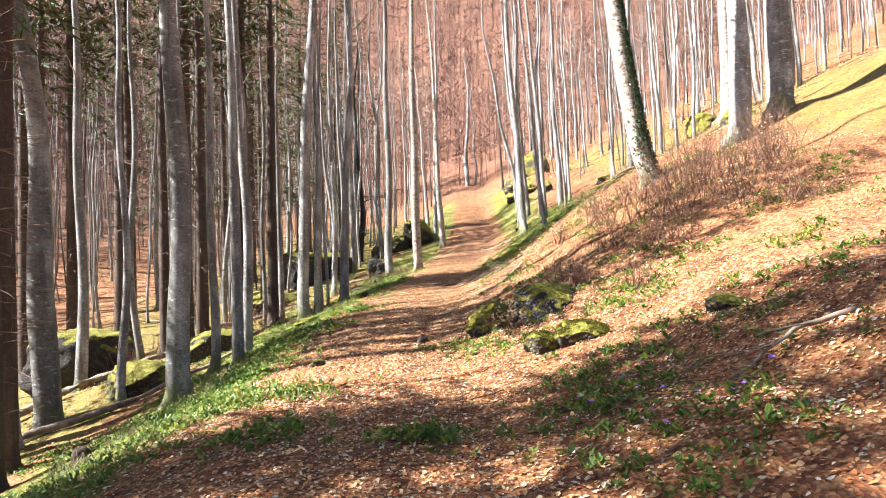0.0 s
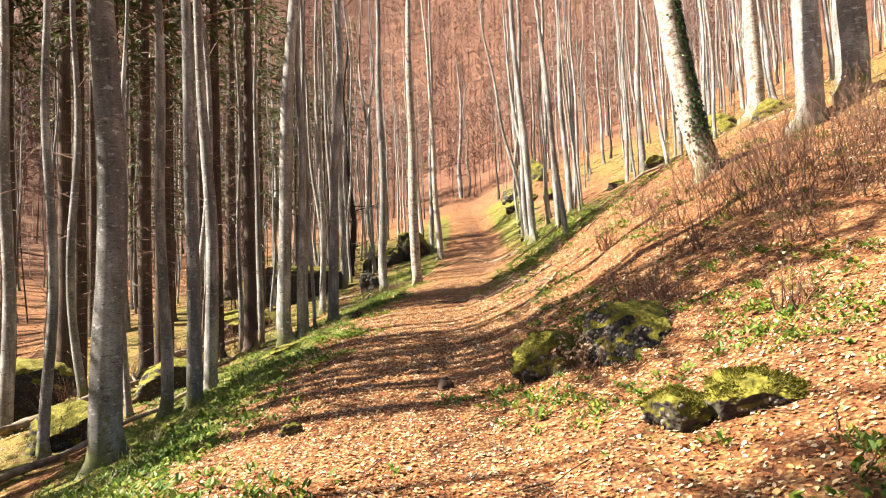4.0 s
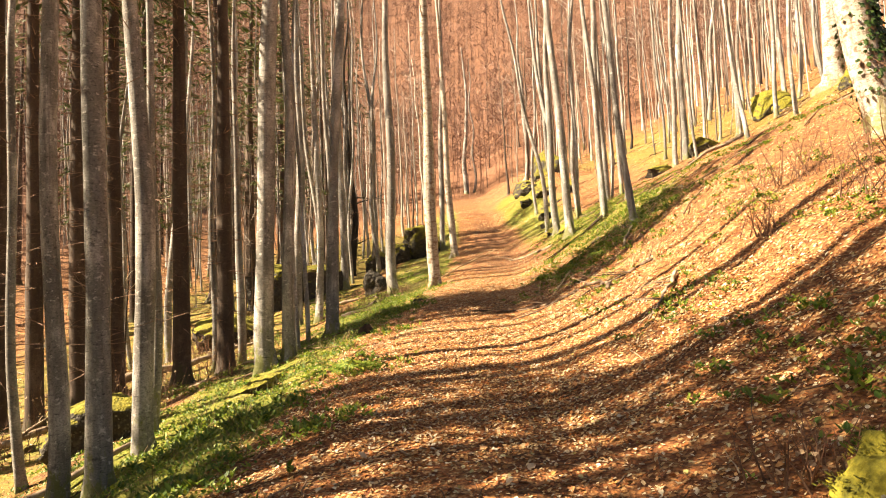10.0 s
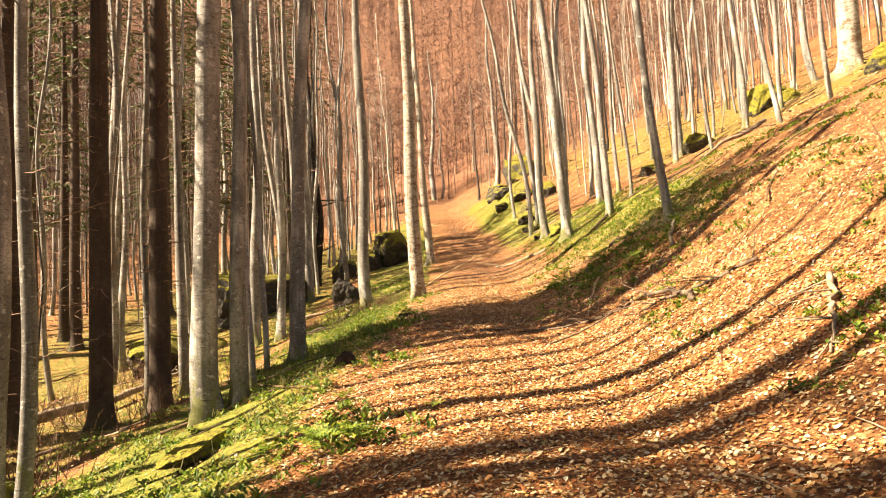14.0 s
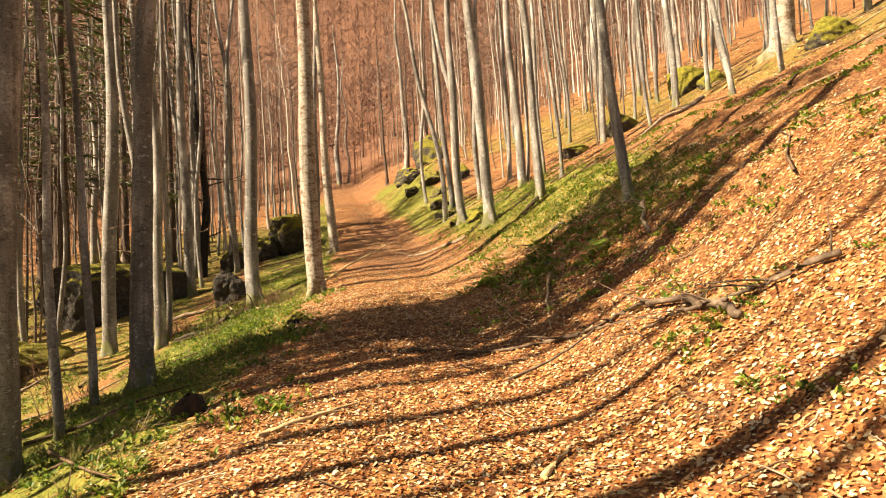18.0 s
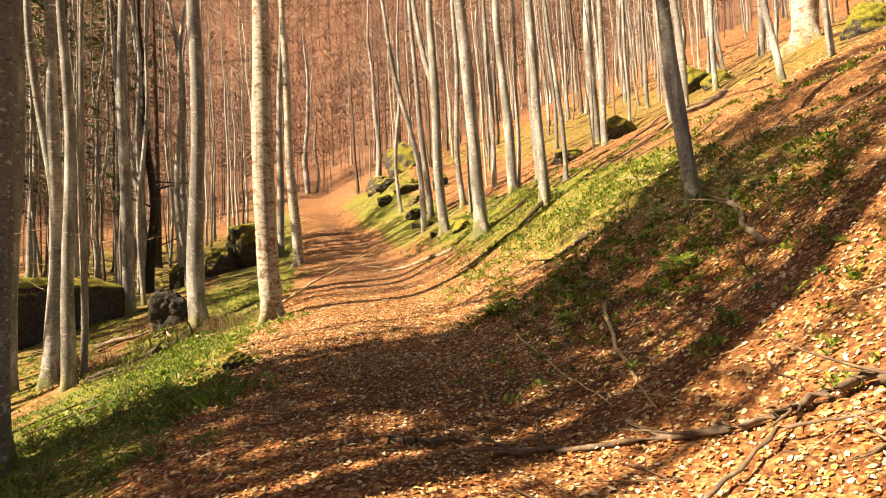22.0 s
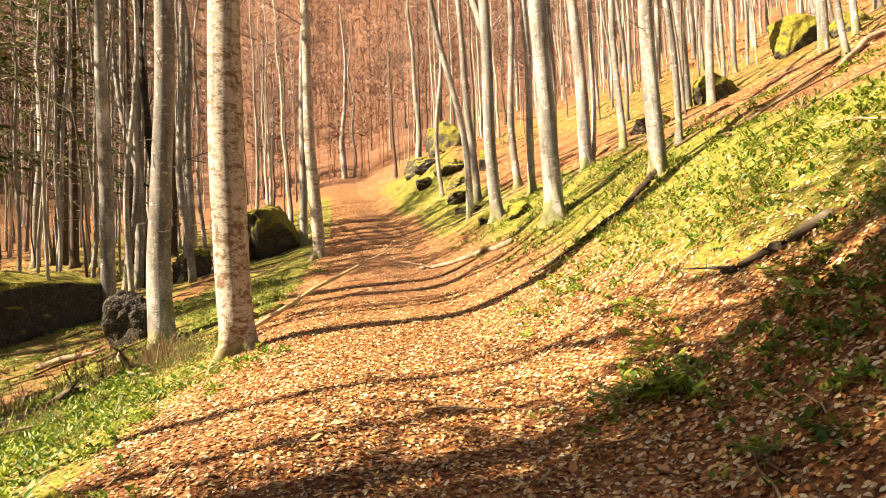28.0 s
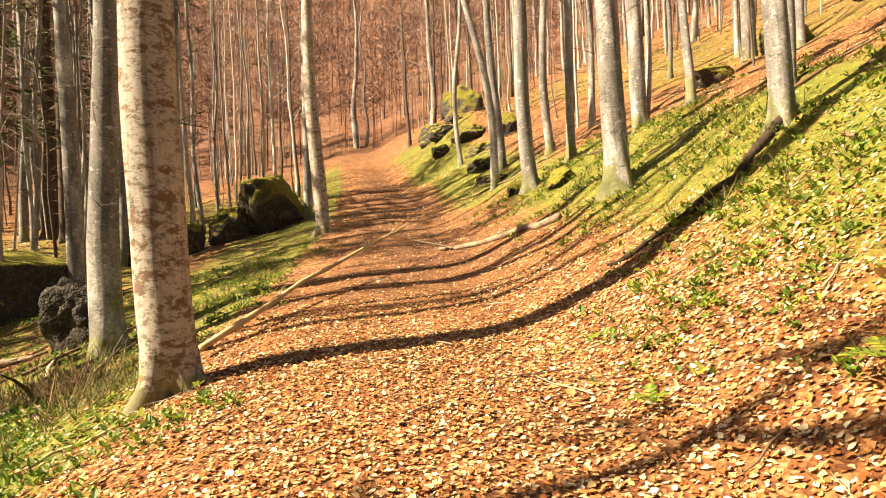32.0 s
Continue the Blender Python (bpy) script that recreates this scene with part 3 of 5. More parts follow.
plant("boughed", -15.85, 54.81, 0.90, 0.025)
plant("grown", -5.50, 22.70, 0.45, 0.032)
plant("grown", -5.03, 22.85, 0.29, 0.013)
plant("slim", -5.38, 25.20, 0.13, 0.007)
plant("slim", -12.51, 33.75, 0.32, 0.007)
plant("slim", -12.43, 34.51, 0.30, 0.023)
plant("slim", -13.02, 36.74, 0.28, 0.018)
plant("slim", -6.89, 35.45, 0.34, 0.005)
plant("grown", -17.41, 65.31, 0.51, 0.006)
plant("slim", -5.49, 26.91, 0.14, 0.007)
plant("slim", -7.08, 36.39, 0.25, -0.022)
plant("grown", -7.89, 35.95, 0.42, 0.005)
plant("grown", -6.07, 34.11, 0.29, -0.005)
plant("grown", -6.05, 35.03, 0.16, 0.011)
plant("boughed", -16.30, 65.83, 0.86, 0.016)
plant("boughed", -19.00, 44.00, 0.50, 0.0)
plant("boughed", -22.50, 47.50, 0.55, 0.0)
plant("boughed", -18.20, 58.50, 0.60, 0.0)
plant("dark", -17.40, 42.00, 0.52, 0.0)
plant("dark", -21.50, 40.60, 0.50, 0.0)
plant("dark", -15.20, 41.00, 0.48, 0.0)
plant("slim", -13.87, 64.07, 0.31, -0.009)
plant("slim", -12.65, 62.65, 0.31, 0.014)
plant("forked", -8.22, 52.27, 0.44, -0.013)
plant("slim", -7.93, 52.80, 0.24, 0.003)
plant("grown", -7.30, 45.60, 0.46, -0.022)
plant("grown", -3.90, 37.70, 0.48, -0.003)
plant("great", -1.88, 33.25, 0.50, -0.011)
plant("grown", -1.55, 55.17, 0.42, 0.011)
plant("great", -0.81, 48.80, 0.49, -0.044)
plant("slim", -8.30, 52.36, 0.32, -0.016)
plant("slim", -8.55, 51.51, 0.25, -0.000)
plant("slim", -6.61, 52.50, 0.39, 0.013)
plant("slim", -5.97, 51.47, 0.32, 0.009)
plant("grown", 2.88, 117.52, 0.95, -0.002)
plant("slim", 4.26, 118.02, 0.52, -0.003)
plant("grown", 10.79, 97.04, 0.77, -0.037)
plant("slim", 6.15, 59.39, 0.28, -0.012)
plant("slim", 5.20, 48.80, 0.31, -0.117)
plant("grown", 6.26, 51.70, 0.37, -0.051)
plant("forked", 4.89, 43.70, 0.43, -0.022)
plant("slim", 6.26, 44.19, 0.27, 0.002)
plant("grown", 4.27, 37.08, 0.43, -0.046)
plant("slim", 9.13, 49.31, 0.27, 0.001)
plant("slim", 7.69, 42.59, 0.17, 0.002)
plant("grown", 5.13, 34.29, 0.29, -0.060)
plant("slim", 7.63, 40.33, 0.21, 0.017)
plant("slim", 6.53, 35.87, 0.15, -0.031)
plant("slim", 24.08, 60.82, 0.33, -0.017)
plant("slim", 8.98, 34.14, 0.13, -0.100)
plant("slim", 27.00, 53.90, 0.47, -0.064)
plant("slim", 28.42, 51.81, 0.48, -0.053)
plant("slim", 26.12, 48.52, 0.43, -0.020)
plant("slim", 7.12, 48.28, 0.31, -0.028)
plant("grown", 7.39, 42.32, 0.40, -0.029)
plant("slim", 23.03, 64.93, 0.44, 0.001)
plant("slim", 9.26, 30.45, 0.16, -0.066)
plant("slim", 11.35, 31.08, 0.16, 0.012)
plant("great", 16.40, 36.70, 0.85, -0.02)
plant("grown", 9.60, 20.50, 0.70, -0.02)
plant("grown", 11.20, 21.20, 0.85, -0.02)
plant("grown", 13.20, 45.90, 0.47, 0.0)
plant("grown", 4.00, 26.75, 0.21, -0.09)
plant("grown", -4.80, 27.20, 0.37, 0.036)
plant("grown", -6.50, 14.50, 0.56, -0.028)
plant("grown", -8.20, 29.40, 0.28, 0.0)
plant("slim", -8.70, 28.30, 0.20, 0.0)
# dense spruces added in the gully for the broad bands of shade their crowns cast
for sx, sy, sd in ((-10.8, 23.0, 0.4), (-9.4, 22.9, 0.4), (-10.4, 24.1, 0.48), (-10.6, 26.1, 0.44), (-8.0, 27.3, 0.5), (-9.0, 26.6, 0.5), (-13.0, 23.9, 0.52), (-13.4, 25.4, 0.5), (-15.2, 24.5, 0.5), (-15.6, 23.2, 0.4), (-17.0, 24.3, 0.52), (-17.2, 25.6, 0.5), (-19.6, 24.8, 0.5),
                   # out of view, added to dapple the path and the bank with shade
                   (-10.5, 12.3, 0.46), (-11.2, 13.3, 0.44), (-14.6, 9.6, 0.36), (-18.6, 13.2, 0.5), (-16.5, 14.9, 0.36), (-19.2, 14.9, 0.48), (-22.5, 15.2, 0.5), (-8.7, 11.8, 0.46), (-9.5, 12.9, 0.44), (-8.0, 10.5, 0.42),
                   # added to shade the dip in the path past the crest
                   (-11.5, 62.6, 0.5), (-9.6, 64.8, 0.46), (-12.6, 66.6, 0.5), (-15.0, 64.4, 0.52),
                   # unseen rows, standing in for a cloud's shade over the near ground
                   (-9.2, -1.0, 0.5), (-9.4, 1.4, 0.48), (-9.6, 4.3, 0.5), (-12.4, -2.2, 0.55), (-12.8, 0.3, 0.5), (-12.2, 2.6, 0.52), (-13.4, 4.4, 0.46), (-11.2, 4.9, 0.46), (-15.0, 4.8, 0.44), (-18.5, 4.6, 0.46), (-16.0, -1.2, 0.5), (-16.2, 1.4, 0.55), (-16.4, 3.8, 0.5), (-19.5, 0.2, 0.5), (-19.8, 2.8, 0.52)):
    plant("dark", sx, sy, sd, group="spruces in the gully")
placed = [(o.location.x, o.location.y) for o in scene.objects if o.parent is None and o.name.startswith(("beech_tree", "spruce_tree"))]


def fill(rnd, count, xs, ys, kinds, gap, path_gap, group):
    """Scatters more trees over a stretch of slope, clear of the path and of one another."""
    done = 0
    for _ in range(count * 30):
        if done == count:
            return
        x, y = rnd.uniform(*xs), rnd.uniform(*ys)
        u = x - float(soft_interp(y, STATIONS, PATH_X, 4))
        sunny = -34 < x < -8 and (15.6 < y < 21.2 or 26.2 < y < 32.4)
        if sunny or (-path_gap[0] < u < path_gap[1]) or any((x - a) ** 2 + (y - b) ** 2 < gap * gap for a, b in placed):
            continue
        kind, lo, hi = rnd.choice(kinds)
        plant(kind, x, y, rnd.uniform(lo, hi), rnd.gauss(0.0, 0.02) - (0.03 if u > 0 else 0), group=group)
        placed.append((x, y))
        done += 1


fill_rnd = random.Random(11)
SLENDER = [("slim", 0.12, 0.22), ("slim", 0.14, 0.26)]
BEECHES = SLENDER + [("grown", 0.28, 0.42)]
fill(fill_rnd, 44, (-26, -5), (46, 84), SLENDER, 1.3, (5, 9), "trees in the gully")
fill(fill_rnd, 46, (-36, -9), (22, 62), SLENDER, 1.6, (8, 9), "trees in the gully")
fill(fill_rnd, 4, (-36, -19), (52, 75), [("dark", 0.4, 0.6)], 2.5, (7, 9), "spruces in the gully")
fill(fill_rnd, 60, (10, 48), (36, 75), BEECHES, 1.7, (4, 9), "trees on the bank")
fill(fill_rnd, 22, (19, 45), (16, 36), BEECHES, 2.0, (4, 8), "trees on the bank")
fill(fill_rnd, 30, (-46, -17), (16, 60), BEECHES, 1.8, (8, 8), "trees in the gully")
# beeches out of view, added to dapple the start of the path with shade
fill(fill_rnd, 16, (-30, -10), (-6, 15), BEECHES, 2.0, (8, 8), "trees in the gully")


def far_stand():
    """The tall bare beeches at the back of the wood, past those that can be told apart."""
    rnd = random.Random(23)
    s = Shape()
    for _ in range(230):
        if rnd.random() < 0.5:
            x, y = rnd.uniform(-50, -2), rnd.uniform(62, 128)
        else:
            x, y = rnd.uniform(7, 72), rnd.uniform(66, 130)
        if abs(x - float(soft_interp(y, STATIONS, PATH_X, 4))) < 3.5:
            continue
        p = Vector((x, y, height(x, y) - 0.2))
        tall, r = rnd.uniform(17, 25), rnd.uniform(0.08, 0.2)
        lean = Vector((rnd.gauss(-0.015, 0.025), rnd.gauss(0, 0.02), 1))
        line = [p + lean * (tall * (k / 9) ** 1.2) + Vector((rnd.gauss(0, 0.07), rnd.gauss(0, 0.07), 0)) * min(1, k) for k in range(10)]
        s.tube(line, [r * (1.35 if k == 0 else 1 - 0.095 * k) for k in range(10)], 8)
        for _ in range(26):
            q = line[rnd.randint(3, 8)].lerp(line[9], rnd.random() * 0.4)
            w = rnd.uniform(0, 6.28)
            e = q + Vector((math.cos(w), math.sin(w), rnd.uniform(0.2, 1.1))) * rnd.uniform(0.8, 2.6)
            mid = q.lerp(e, 0.55) + Vector((rnd.gauss(0, 0.1), rnd.gauss(0, 0.1), 0.1))
            s.tube([q, mid, e], [0.022, 0.013, 0.004], 3)
            s.tube([mid, e + Vector((rnd.gauss(0, 0.5), rnd.gauss(0, 0.5), rnd.uniform(0, 0.6)))], [0.011, 0.003], 3)
    tagged(new("far_beech_stand", s.mesh("far_beech_stand", POLE)), "tall bare grey beeches standing far back in the wood", "beeches", kind="stuff")


far_stand()


def far_woods():
    """The bare beech woods on the slopes beyond, too many to count."""
    rnd = random.Random(3)
    v, f = [], []

    def sliver(p, q, w):
        i = len(v)
        d = (q - p).cross(Vector((rnd.uniform(-1, 1), rnd.uniform(-1, 1), rnd.uniform(-1, 1)))).normalized() * w
        v.extend((p - d, p + d, q))
        f.append((i, i + 1, i + 2))
    done = 0
    while done < 6000:
        if rnd.random() < 0.6:
            x, y = rnd.uniform(-130, 110), 112 + 190 * rnd.random() ** 1.4
        else:
            x, y = -45 - 130 * rnd.random() ** 1.2, rnd.uniform(20, 150)
        p = Vector((x, y, float(ground_z(x, y))))
        tall = rnd.uniform(13, 20)
        top = p + Vector((rnd.uniform(-0.6, 0.6), rnd.uniform(-0.6, 0.6), tall))
        sliver(p - Vector((0, 0, 0.5)), top, rnd.uniform(0.03, 0.09))
        for k in range(44):
            h = rnd.uniform(0.3, 0.98)
            w, reach = rnd.uniform(0, 6.28), rnd.uniform(1.0, 3.4) * (1.25 - h)
            q = p.lerp(top, h)
            e = q + Vector((math.cos(w) * reach, math.sin(w) * reach, rnd.uniform(0.1, 1.5)))
            sliver(q, e, 0.045)
            sliver(q.lerp(e, 0.5), e + Vector((rnd.uniform(-1, 1), rnd.uniform(-1, 1), rnd.uniform(0, 1))), 0.03)
        done += 1
    tagged(new("distant_woods", mesh_of("distant_woods", v, f, FAR_TWIG, False)), "reddish bare beech woods covering the far hillside", "woods", kind="stuff")


far_woods()


def thicket():
    """Thin young beech poles standing between the trees, too many to count."""
    rnd = random.Random(17)
    s = Shape()
    for _ in range(380):
        if rnd.random() < 0.55:
            x, y = rnd.uniform(-46, -8), rnd.uniform(30, 112)
        else:
            x, y = rnd.uniform(9, 60), rnd.uniform(42, 112)
        p = Vector((x, y, height(x, y) - 0.1))
        tall, r = rnd.uniform(6, 15), rnd.uniform(0.025, 0.07)
        lean = Vector((rnd.gauss(-0.02, 0.04), rnd.gauss(0, 0.04), 1))
        bend = [p + lean * (tall * k / 5) + Vector((rnd.gauss(0, 0.06), rnd.gauss(0, 0.06), 0)) for k in range(6)]
        s.tube(bend, [r * (1 - 0.15 * k) for k in range(6)], 5)
        for _ in range(9):
            q = bend[rnd.randint(1, 4)].lerp(bend[5], rnd.random() * 0.5)
            w = rnd.uniform(0, 6.28)
            e = q + Vector((math.cos(w), math.sin(w), rnd.uniform(0.1, 0.9))) * rnd.uniform(0.6, 1.8)
            s.tube([q, q.lerp(e, 0.5) + Vector((0, 0, 0.08)), e], [0.012, 0.008, 0.003], 3)
    tagged(new("young_beech_thicket", s.mesh("young_beech_thicket", POLE)), "thin bare young beech poles between the trunks", "thicket", kind="stuff")


thicket()


# ---- the leaning ivy-clad beech ----
def ivy_beech(x, y, dia, lean):
    rnd = random.Random(9)
    tree = broadleaf(91, 22, dia, 0.1, 9, 12, -0.35, 3, OLD_BEECH, sides=24)
    tree.name = "ivy_beech_tree"
    s = Shape()
    line, radii = STEMS[tree]
    for _ in range(5600):
        k = rnd.randrange(3, 26)
        w = rnd.gauss(-0.25, 0.55) if k > 8 else rnd.gauss(-0.1, 0.9)
        out = Vector((math.cos(w), math.sin(w), 0))
        p = line[k].lerp(line[k + 1], rnd.random()) + out * (radii[k] * 1.04 + rnd.uniform(0.0, 0.08))
        a = (Vector((rnd.uniform(-0.6, 0.6), rnd.uniform(-0.6, 0.6), -1)) + out * 0.5).normalized()
        s.leaf(p, a, a.cross(out).normalized(), rnd.uniform(0.05, 0.1), rnd.uniform(0.05, 0.09), 0.15)
    part("ivy", s.mesh("ivy", IVY, False), next(o for o in tree.children if o.name.startswith("trunk")), "dark glossy ivy leaves climbing the trunk")
    tree.matrix_basis = Matrix.Translation((x, y, height(x, y) - 0.05)) @ Euler((0, math.atan(lean), 0)).to_matrix().to_4x4()
    tagged(tree, "stout leaning beech with dark ivy climbing its trunk", "beech")


ivy_beech(6.35, 19.6, 0.62, -0.12)


def dead_tree(x, y, dia):
    """A dark dead tree with crooked bare limbs low on its trunk."""
    rnd = random.Random(57)
    tree = broadleaf(57, 20, dia, 0.2, 7, 7, 0.0, 0, DARK_BARK)
    line, radii = STEMS[tree]
    for k in (10, 12, 13, 15, 17, 18, 20, 22):
        w = rnd.uniform(0, 6.28)
        s = Shape()
        limb(s, rnd, line[k], (math.cos(w), math.sin(w), rnd.uniform(0.1, 0.7)), rnd.uniform(1.8, 3.6), 0.05, 2, 6, 0.0, 0.5)
        part("limb", s.mesh("limb", DARK_BARK), tree)
    tree.matrix_basis = Matrix.Translation((x, y, height(x, y) - 0.05))
    tagged(tree, "dark dead tree with crooked bare limbs", "dead tree")


dead_tree(-7.9, 52.4, 0.5)


# ---- rocks ----
def rock(name, label, x, y, sx, sy, sz, turn=0, seed=0, sink=0.35, rough=0.35, tilt=0.0, mat=ROCK, square=0.45):
    """A weathered rock; sx, sy, sz are its full length, breadth and height, part of it sunk into the ground."""
    bm = bmesh.new()
    bmesh.ops.create_icosphere(bm, subdivisions=5, radius=1.0)
    rnd = random.Random(seed * 13 + 1)
    cuts = [(Vector((rnd.gauss(0, 1), rnd.gauss(0, 1), rnd.gauss(0.2, 0.8))).normalized(), rnd.uniform(0.3, 0.44) + 0.25 * max(0, square - 0.5)) for _ in range(9)]
    for v in bm.verts:
        d = v.co.normalized()
        box = max(abs(d.x), abs(d.y), abs(d.z))
        r = 0.5 / (square * box + 1 - square)
        n = noise.noise(d * 1.3 + Vector((seed * 7.3, 0, 0))) * rough + noise.noise(d * 3.1 + Vector((seed * 3.1, 5, 0))) * rough * 0.45 + noise.noise(d * 8 + Vector((0, seed, 0))) * rough * 0.16
        v.co = d * r * (1 + n * 0.6)
        for way, far in cuts:
            over = v.co.dot(way) - far - 0.03 * noise.noise(v.co * 6 + way * 9)
            if over > 0:
                v.co -= way * over * 0.9
        v.co += d * 0.035 * noise.noise(v.co * 9) + d * 0.015 * noise.noise(v.co * 24)
        v.co = Vector((v.co.x * sx, v.co.y * sy, v.co.z * sz))
    me = bpy.data.meshes.new(name)
    bm.to_mesh(me)
    bm.free()
    me.polygons.foreach_set("use_smooth", np.ones(len(me.polygons), bool))
    me.materials.append(mat)
    ob = new(name, me)
    ob.matrix_world = pose(x, y, height(x, y) + sz * (0.5 - sink), tilt, 0, turn)
    return tagged(ob, label, "rock")


MOSSY = "dark rock with yellow-green moss set in the leafy bank"
pebbles = []
for k in range(5):
    bm = bmesh.new()
    bmesh.ops.create_icosphere(bm, subdivisions=2, radius=0.5)
    prnd = random.Random(k)
    for v in bm.verts:
        v.co = Vector((v.co.x * 1.0, v.co.y * prnd.uniform(0.72, 0.8), v.co.z * 0.62)) * (1 + 0.25 * noise.noise(v.co * 3 + Vector((k * 5, 0, 0))))
    me = bpy.data.meshes.new("pebble")
    bm.to_mesh(me)
    bm.free()
    me.polygons.foreach_set("use_smooth", np.ones(len(me.polygons), bool))
    me.materials.append(PEBBLE)
    pebbles.append(me)


def dress(ob, stones, tufts, seed, facing=0.45):
    """Sets pebbles into the steep faces of a rock and grows a pile of moss on what faces up."""
    rnd = random.Random(seed)
    vs = [(v.co.copy(), v.normal.copy()) for v in ob.data.vertices]
    steep = [q for q in vs if q[1].z < facing and q[1].y < 0.35 and q[0].z > -0.25]
    for _ in range(stones):
        p, n = rnd.choice(steep)
        size = rnd.uniform(0.025, 0.07)
        turn = n.to_track_quat("Z", "Y").to_matrix().to_4x4() @ pose(0, 0, 0, rnd.gauss(0, 14), rnd.gauss(0, 14), rnd.uniform(0, 360))
        piece = part("pebble", rnd.choice(pebbles), ob)
        piece.matrix_basis = Matrix.Translation(p - n * size * 0.08) @ turn @ Matrix.Scale(size, 4)
    flat = [q for q in vs if q[1].z > 0.5]
    s = Shape()
    for _ in range(tufts):
        p, n = rnd.choice(flat)
        if noise.noise(p * 4.5 + Vector((seed, 0, 0))) < -0.12:
            continue
        p = p + Vector((rnd.gauss(0, 0.02), rnd.gauss(0, 0.02), -0.004))
        a = (n + Vector((rnd.gauss(0, 0.55), rnd.gauss(0, 0.55), rnd.gauss(0, 0.3)))).normalized()
        s.leaf(p, a, a.orthogonal().normalized(), rnd.uniform(0.018, 0.045), rnd.uniform(0.006, 0.011), 0.3)
    if tufts:
        part("moss", s.mesh("moss", MOSS_PILE, False), ob, "springy yellow-green moss")


dress(rock("mossy_rock", "dark pebbly rock split off a mossy block in the bank", 1.76, 11.4, 1.3, 1.0, 1.0, 12, 2, 0.42, 0.4, 0.0, DARK_ROCK), 260, 250, 1)
dress(rock("mossy_rock", "low pebbly rock with a slanting cap of yellow moss", 0.92, 11.75, 1.25, 1.0, 0.95, 25, 1, 0.5, 0.3, 0.0, MOSS_ROCK), 90, 4200, 2)
dress(rock("mossy_rock", "low cushion of bright moss over a rock on the verge", 1.3, 8.62, 0.72, 0.55, 0.5, 25, 3, 0.45, 0.3, 0.0, MOSS_ROCK), 12, 3600, 3)
dress(rock("mossy_rock", "rounded cushion of bright moss beside a cleft", 1.82, 8.42, 0.78, 0.6, 0.5, -10, 31, 0.45, 0.3, 0.0, MOSS_ROCK), 12, 3600, 4)
rock("soil_clod", "dark clod of bare earth in the leaf litter", 3.25, 7.25, 0.5, 0.4, 0.3, 0, 4, 0.4)
rock("boulder", "large flat-topped slab boulder with green moss on top", -9.8, 44.5, 5.4, 3.0, 3.0, 58, 5, 0.38, 0.16, 9.0, DARK_ROCK, 0.97)
rock("boulder", "long dark rock ledge with a mossy back in the gully", -10.6, 35.6, 3.8, 2.2, 1.7, 62, 41, 0.42, 0.2, 0.0, DARK_ROCK, 0.9)
rock("knobbly_rock", "knobbly dark rock at the foot of a beech", -4.8, 39.3, 1.2, 1.1, 1.5, 0, 6, 0.25, 0.5, 0.0, KNOB_ROCK)
rock("boulder", "low angular boulder beside a mossy one", -4.7, 54.3, 1.9, 1.5, 1.8, 20, 7, 0.25, 0.3, 0.0, ROCK, 0.7)
rock("boulder", "big boulder capped with yellow moss behind the beech trunks", -3.2, 55.3, 3.6, 2.6, 3.3, 40, 8, 0.22, 0.35, 0.0, MOSS_ROCK)
rock("boulder", "rounded grey-brown boulder in the gully", -6.3, 53.0, 1.6, 1.4, 2.0, 10, 33, 0.25, 0.25)
rock("boulder", "dark boulder among the gully trunks", -13.2, 21.5, 3.4, 2.4, 2.4, 0, 11, 0.25, 0.35, 0.0, DARK_ROCK)
rock("boulder", "mossy boulder beside fallen logs", -9.3, 18.3, 2.0, 1.5, 1.3, 30, 12, 0.35)
rock("boulder", "mossy boulder beside fallen logs", -8.0, 20.6, 2.4, 1.5, 1.3, 10, 13, 0.3)
rock("boulder", "rounded boulder covered in yellow moss on the bank", 18.6, 46.3, 2.4, 1.9, 2.0, 0, 14, 0.3, 0.3, 0.0, MOSS_ROCK)
rock("boulder", "slanting outcrop covered in yellow moss on the bank", 14.2, 45.2, 2.4, 1.3, 1.7, 20, 15, 0.42, 0.3, 12, MOSS_ROCK)
rock("boulder", "low slanting mossy outcrop among the beeches", 11.4, 45.0, 1.9, 1.1, 1.3, 0, 16, 0.5, 0.3, 15, MOSS_ROCK)
rock("boulder", "yellow mossy boulder on the bank", 17.4, 42.4, 1.5, 1.2, 1.2, 0, 17, 0.38, 0.3, 0, MOSS_ROCK)
rock("boulder", "mossy boulder high on the bank", 15.6, 33.6, 2.2, 1.6, 1.5, 20, 18, 0.4, 0.3, 0, MOSS_ROCK)
rock("boulder", "tall dark rocky outcrop with mossy shoulders under a leaning beech", 10.6, 79.0, 4.2, 3.4, 6.0, 0, 19, 0.42, 0.4, 0.0, ROCK, 0.6)
rock("boulder", "low mossy shoulder of an outcrop beside the path", 7.6, 76.5, 2.8, 2.6, 2.6, 30, 37, 0.5, 0.4, 0.0, ROCK, 0.5)
rock("mossy_ledge", "low mossy rock ledge beside the path", 5.7, 51.0, 1.2, 3.0, 0.6, 10, 26, 0.66, 0.3)
rock("mossy_ledge", "low mossy rock ledge beside the path", 6.4, 55.6, 1.4, 3.6, 0.8, -5, 27, 0.62, 0.25)
rock("mossy_ledge", "mossy rock ledge where the path bends", 7.6, 60.5, 1.6, 3.6, 1.0, 8, 28, 0.66, 0.35)
rock("mossy_ledge", "mossy rock ledge where the path bends", 8.0, 66.0, 1.8, 4.2, 1.2, 0, 29, 0.6, 0.25)
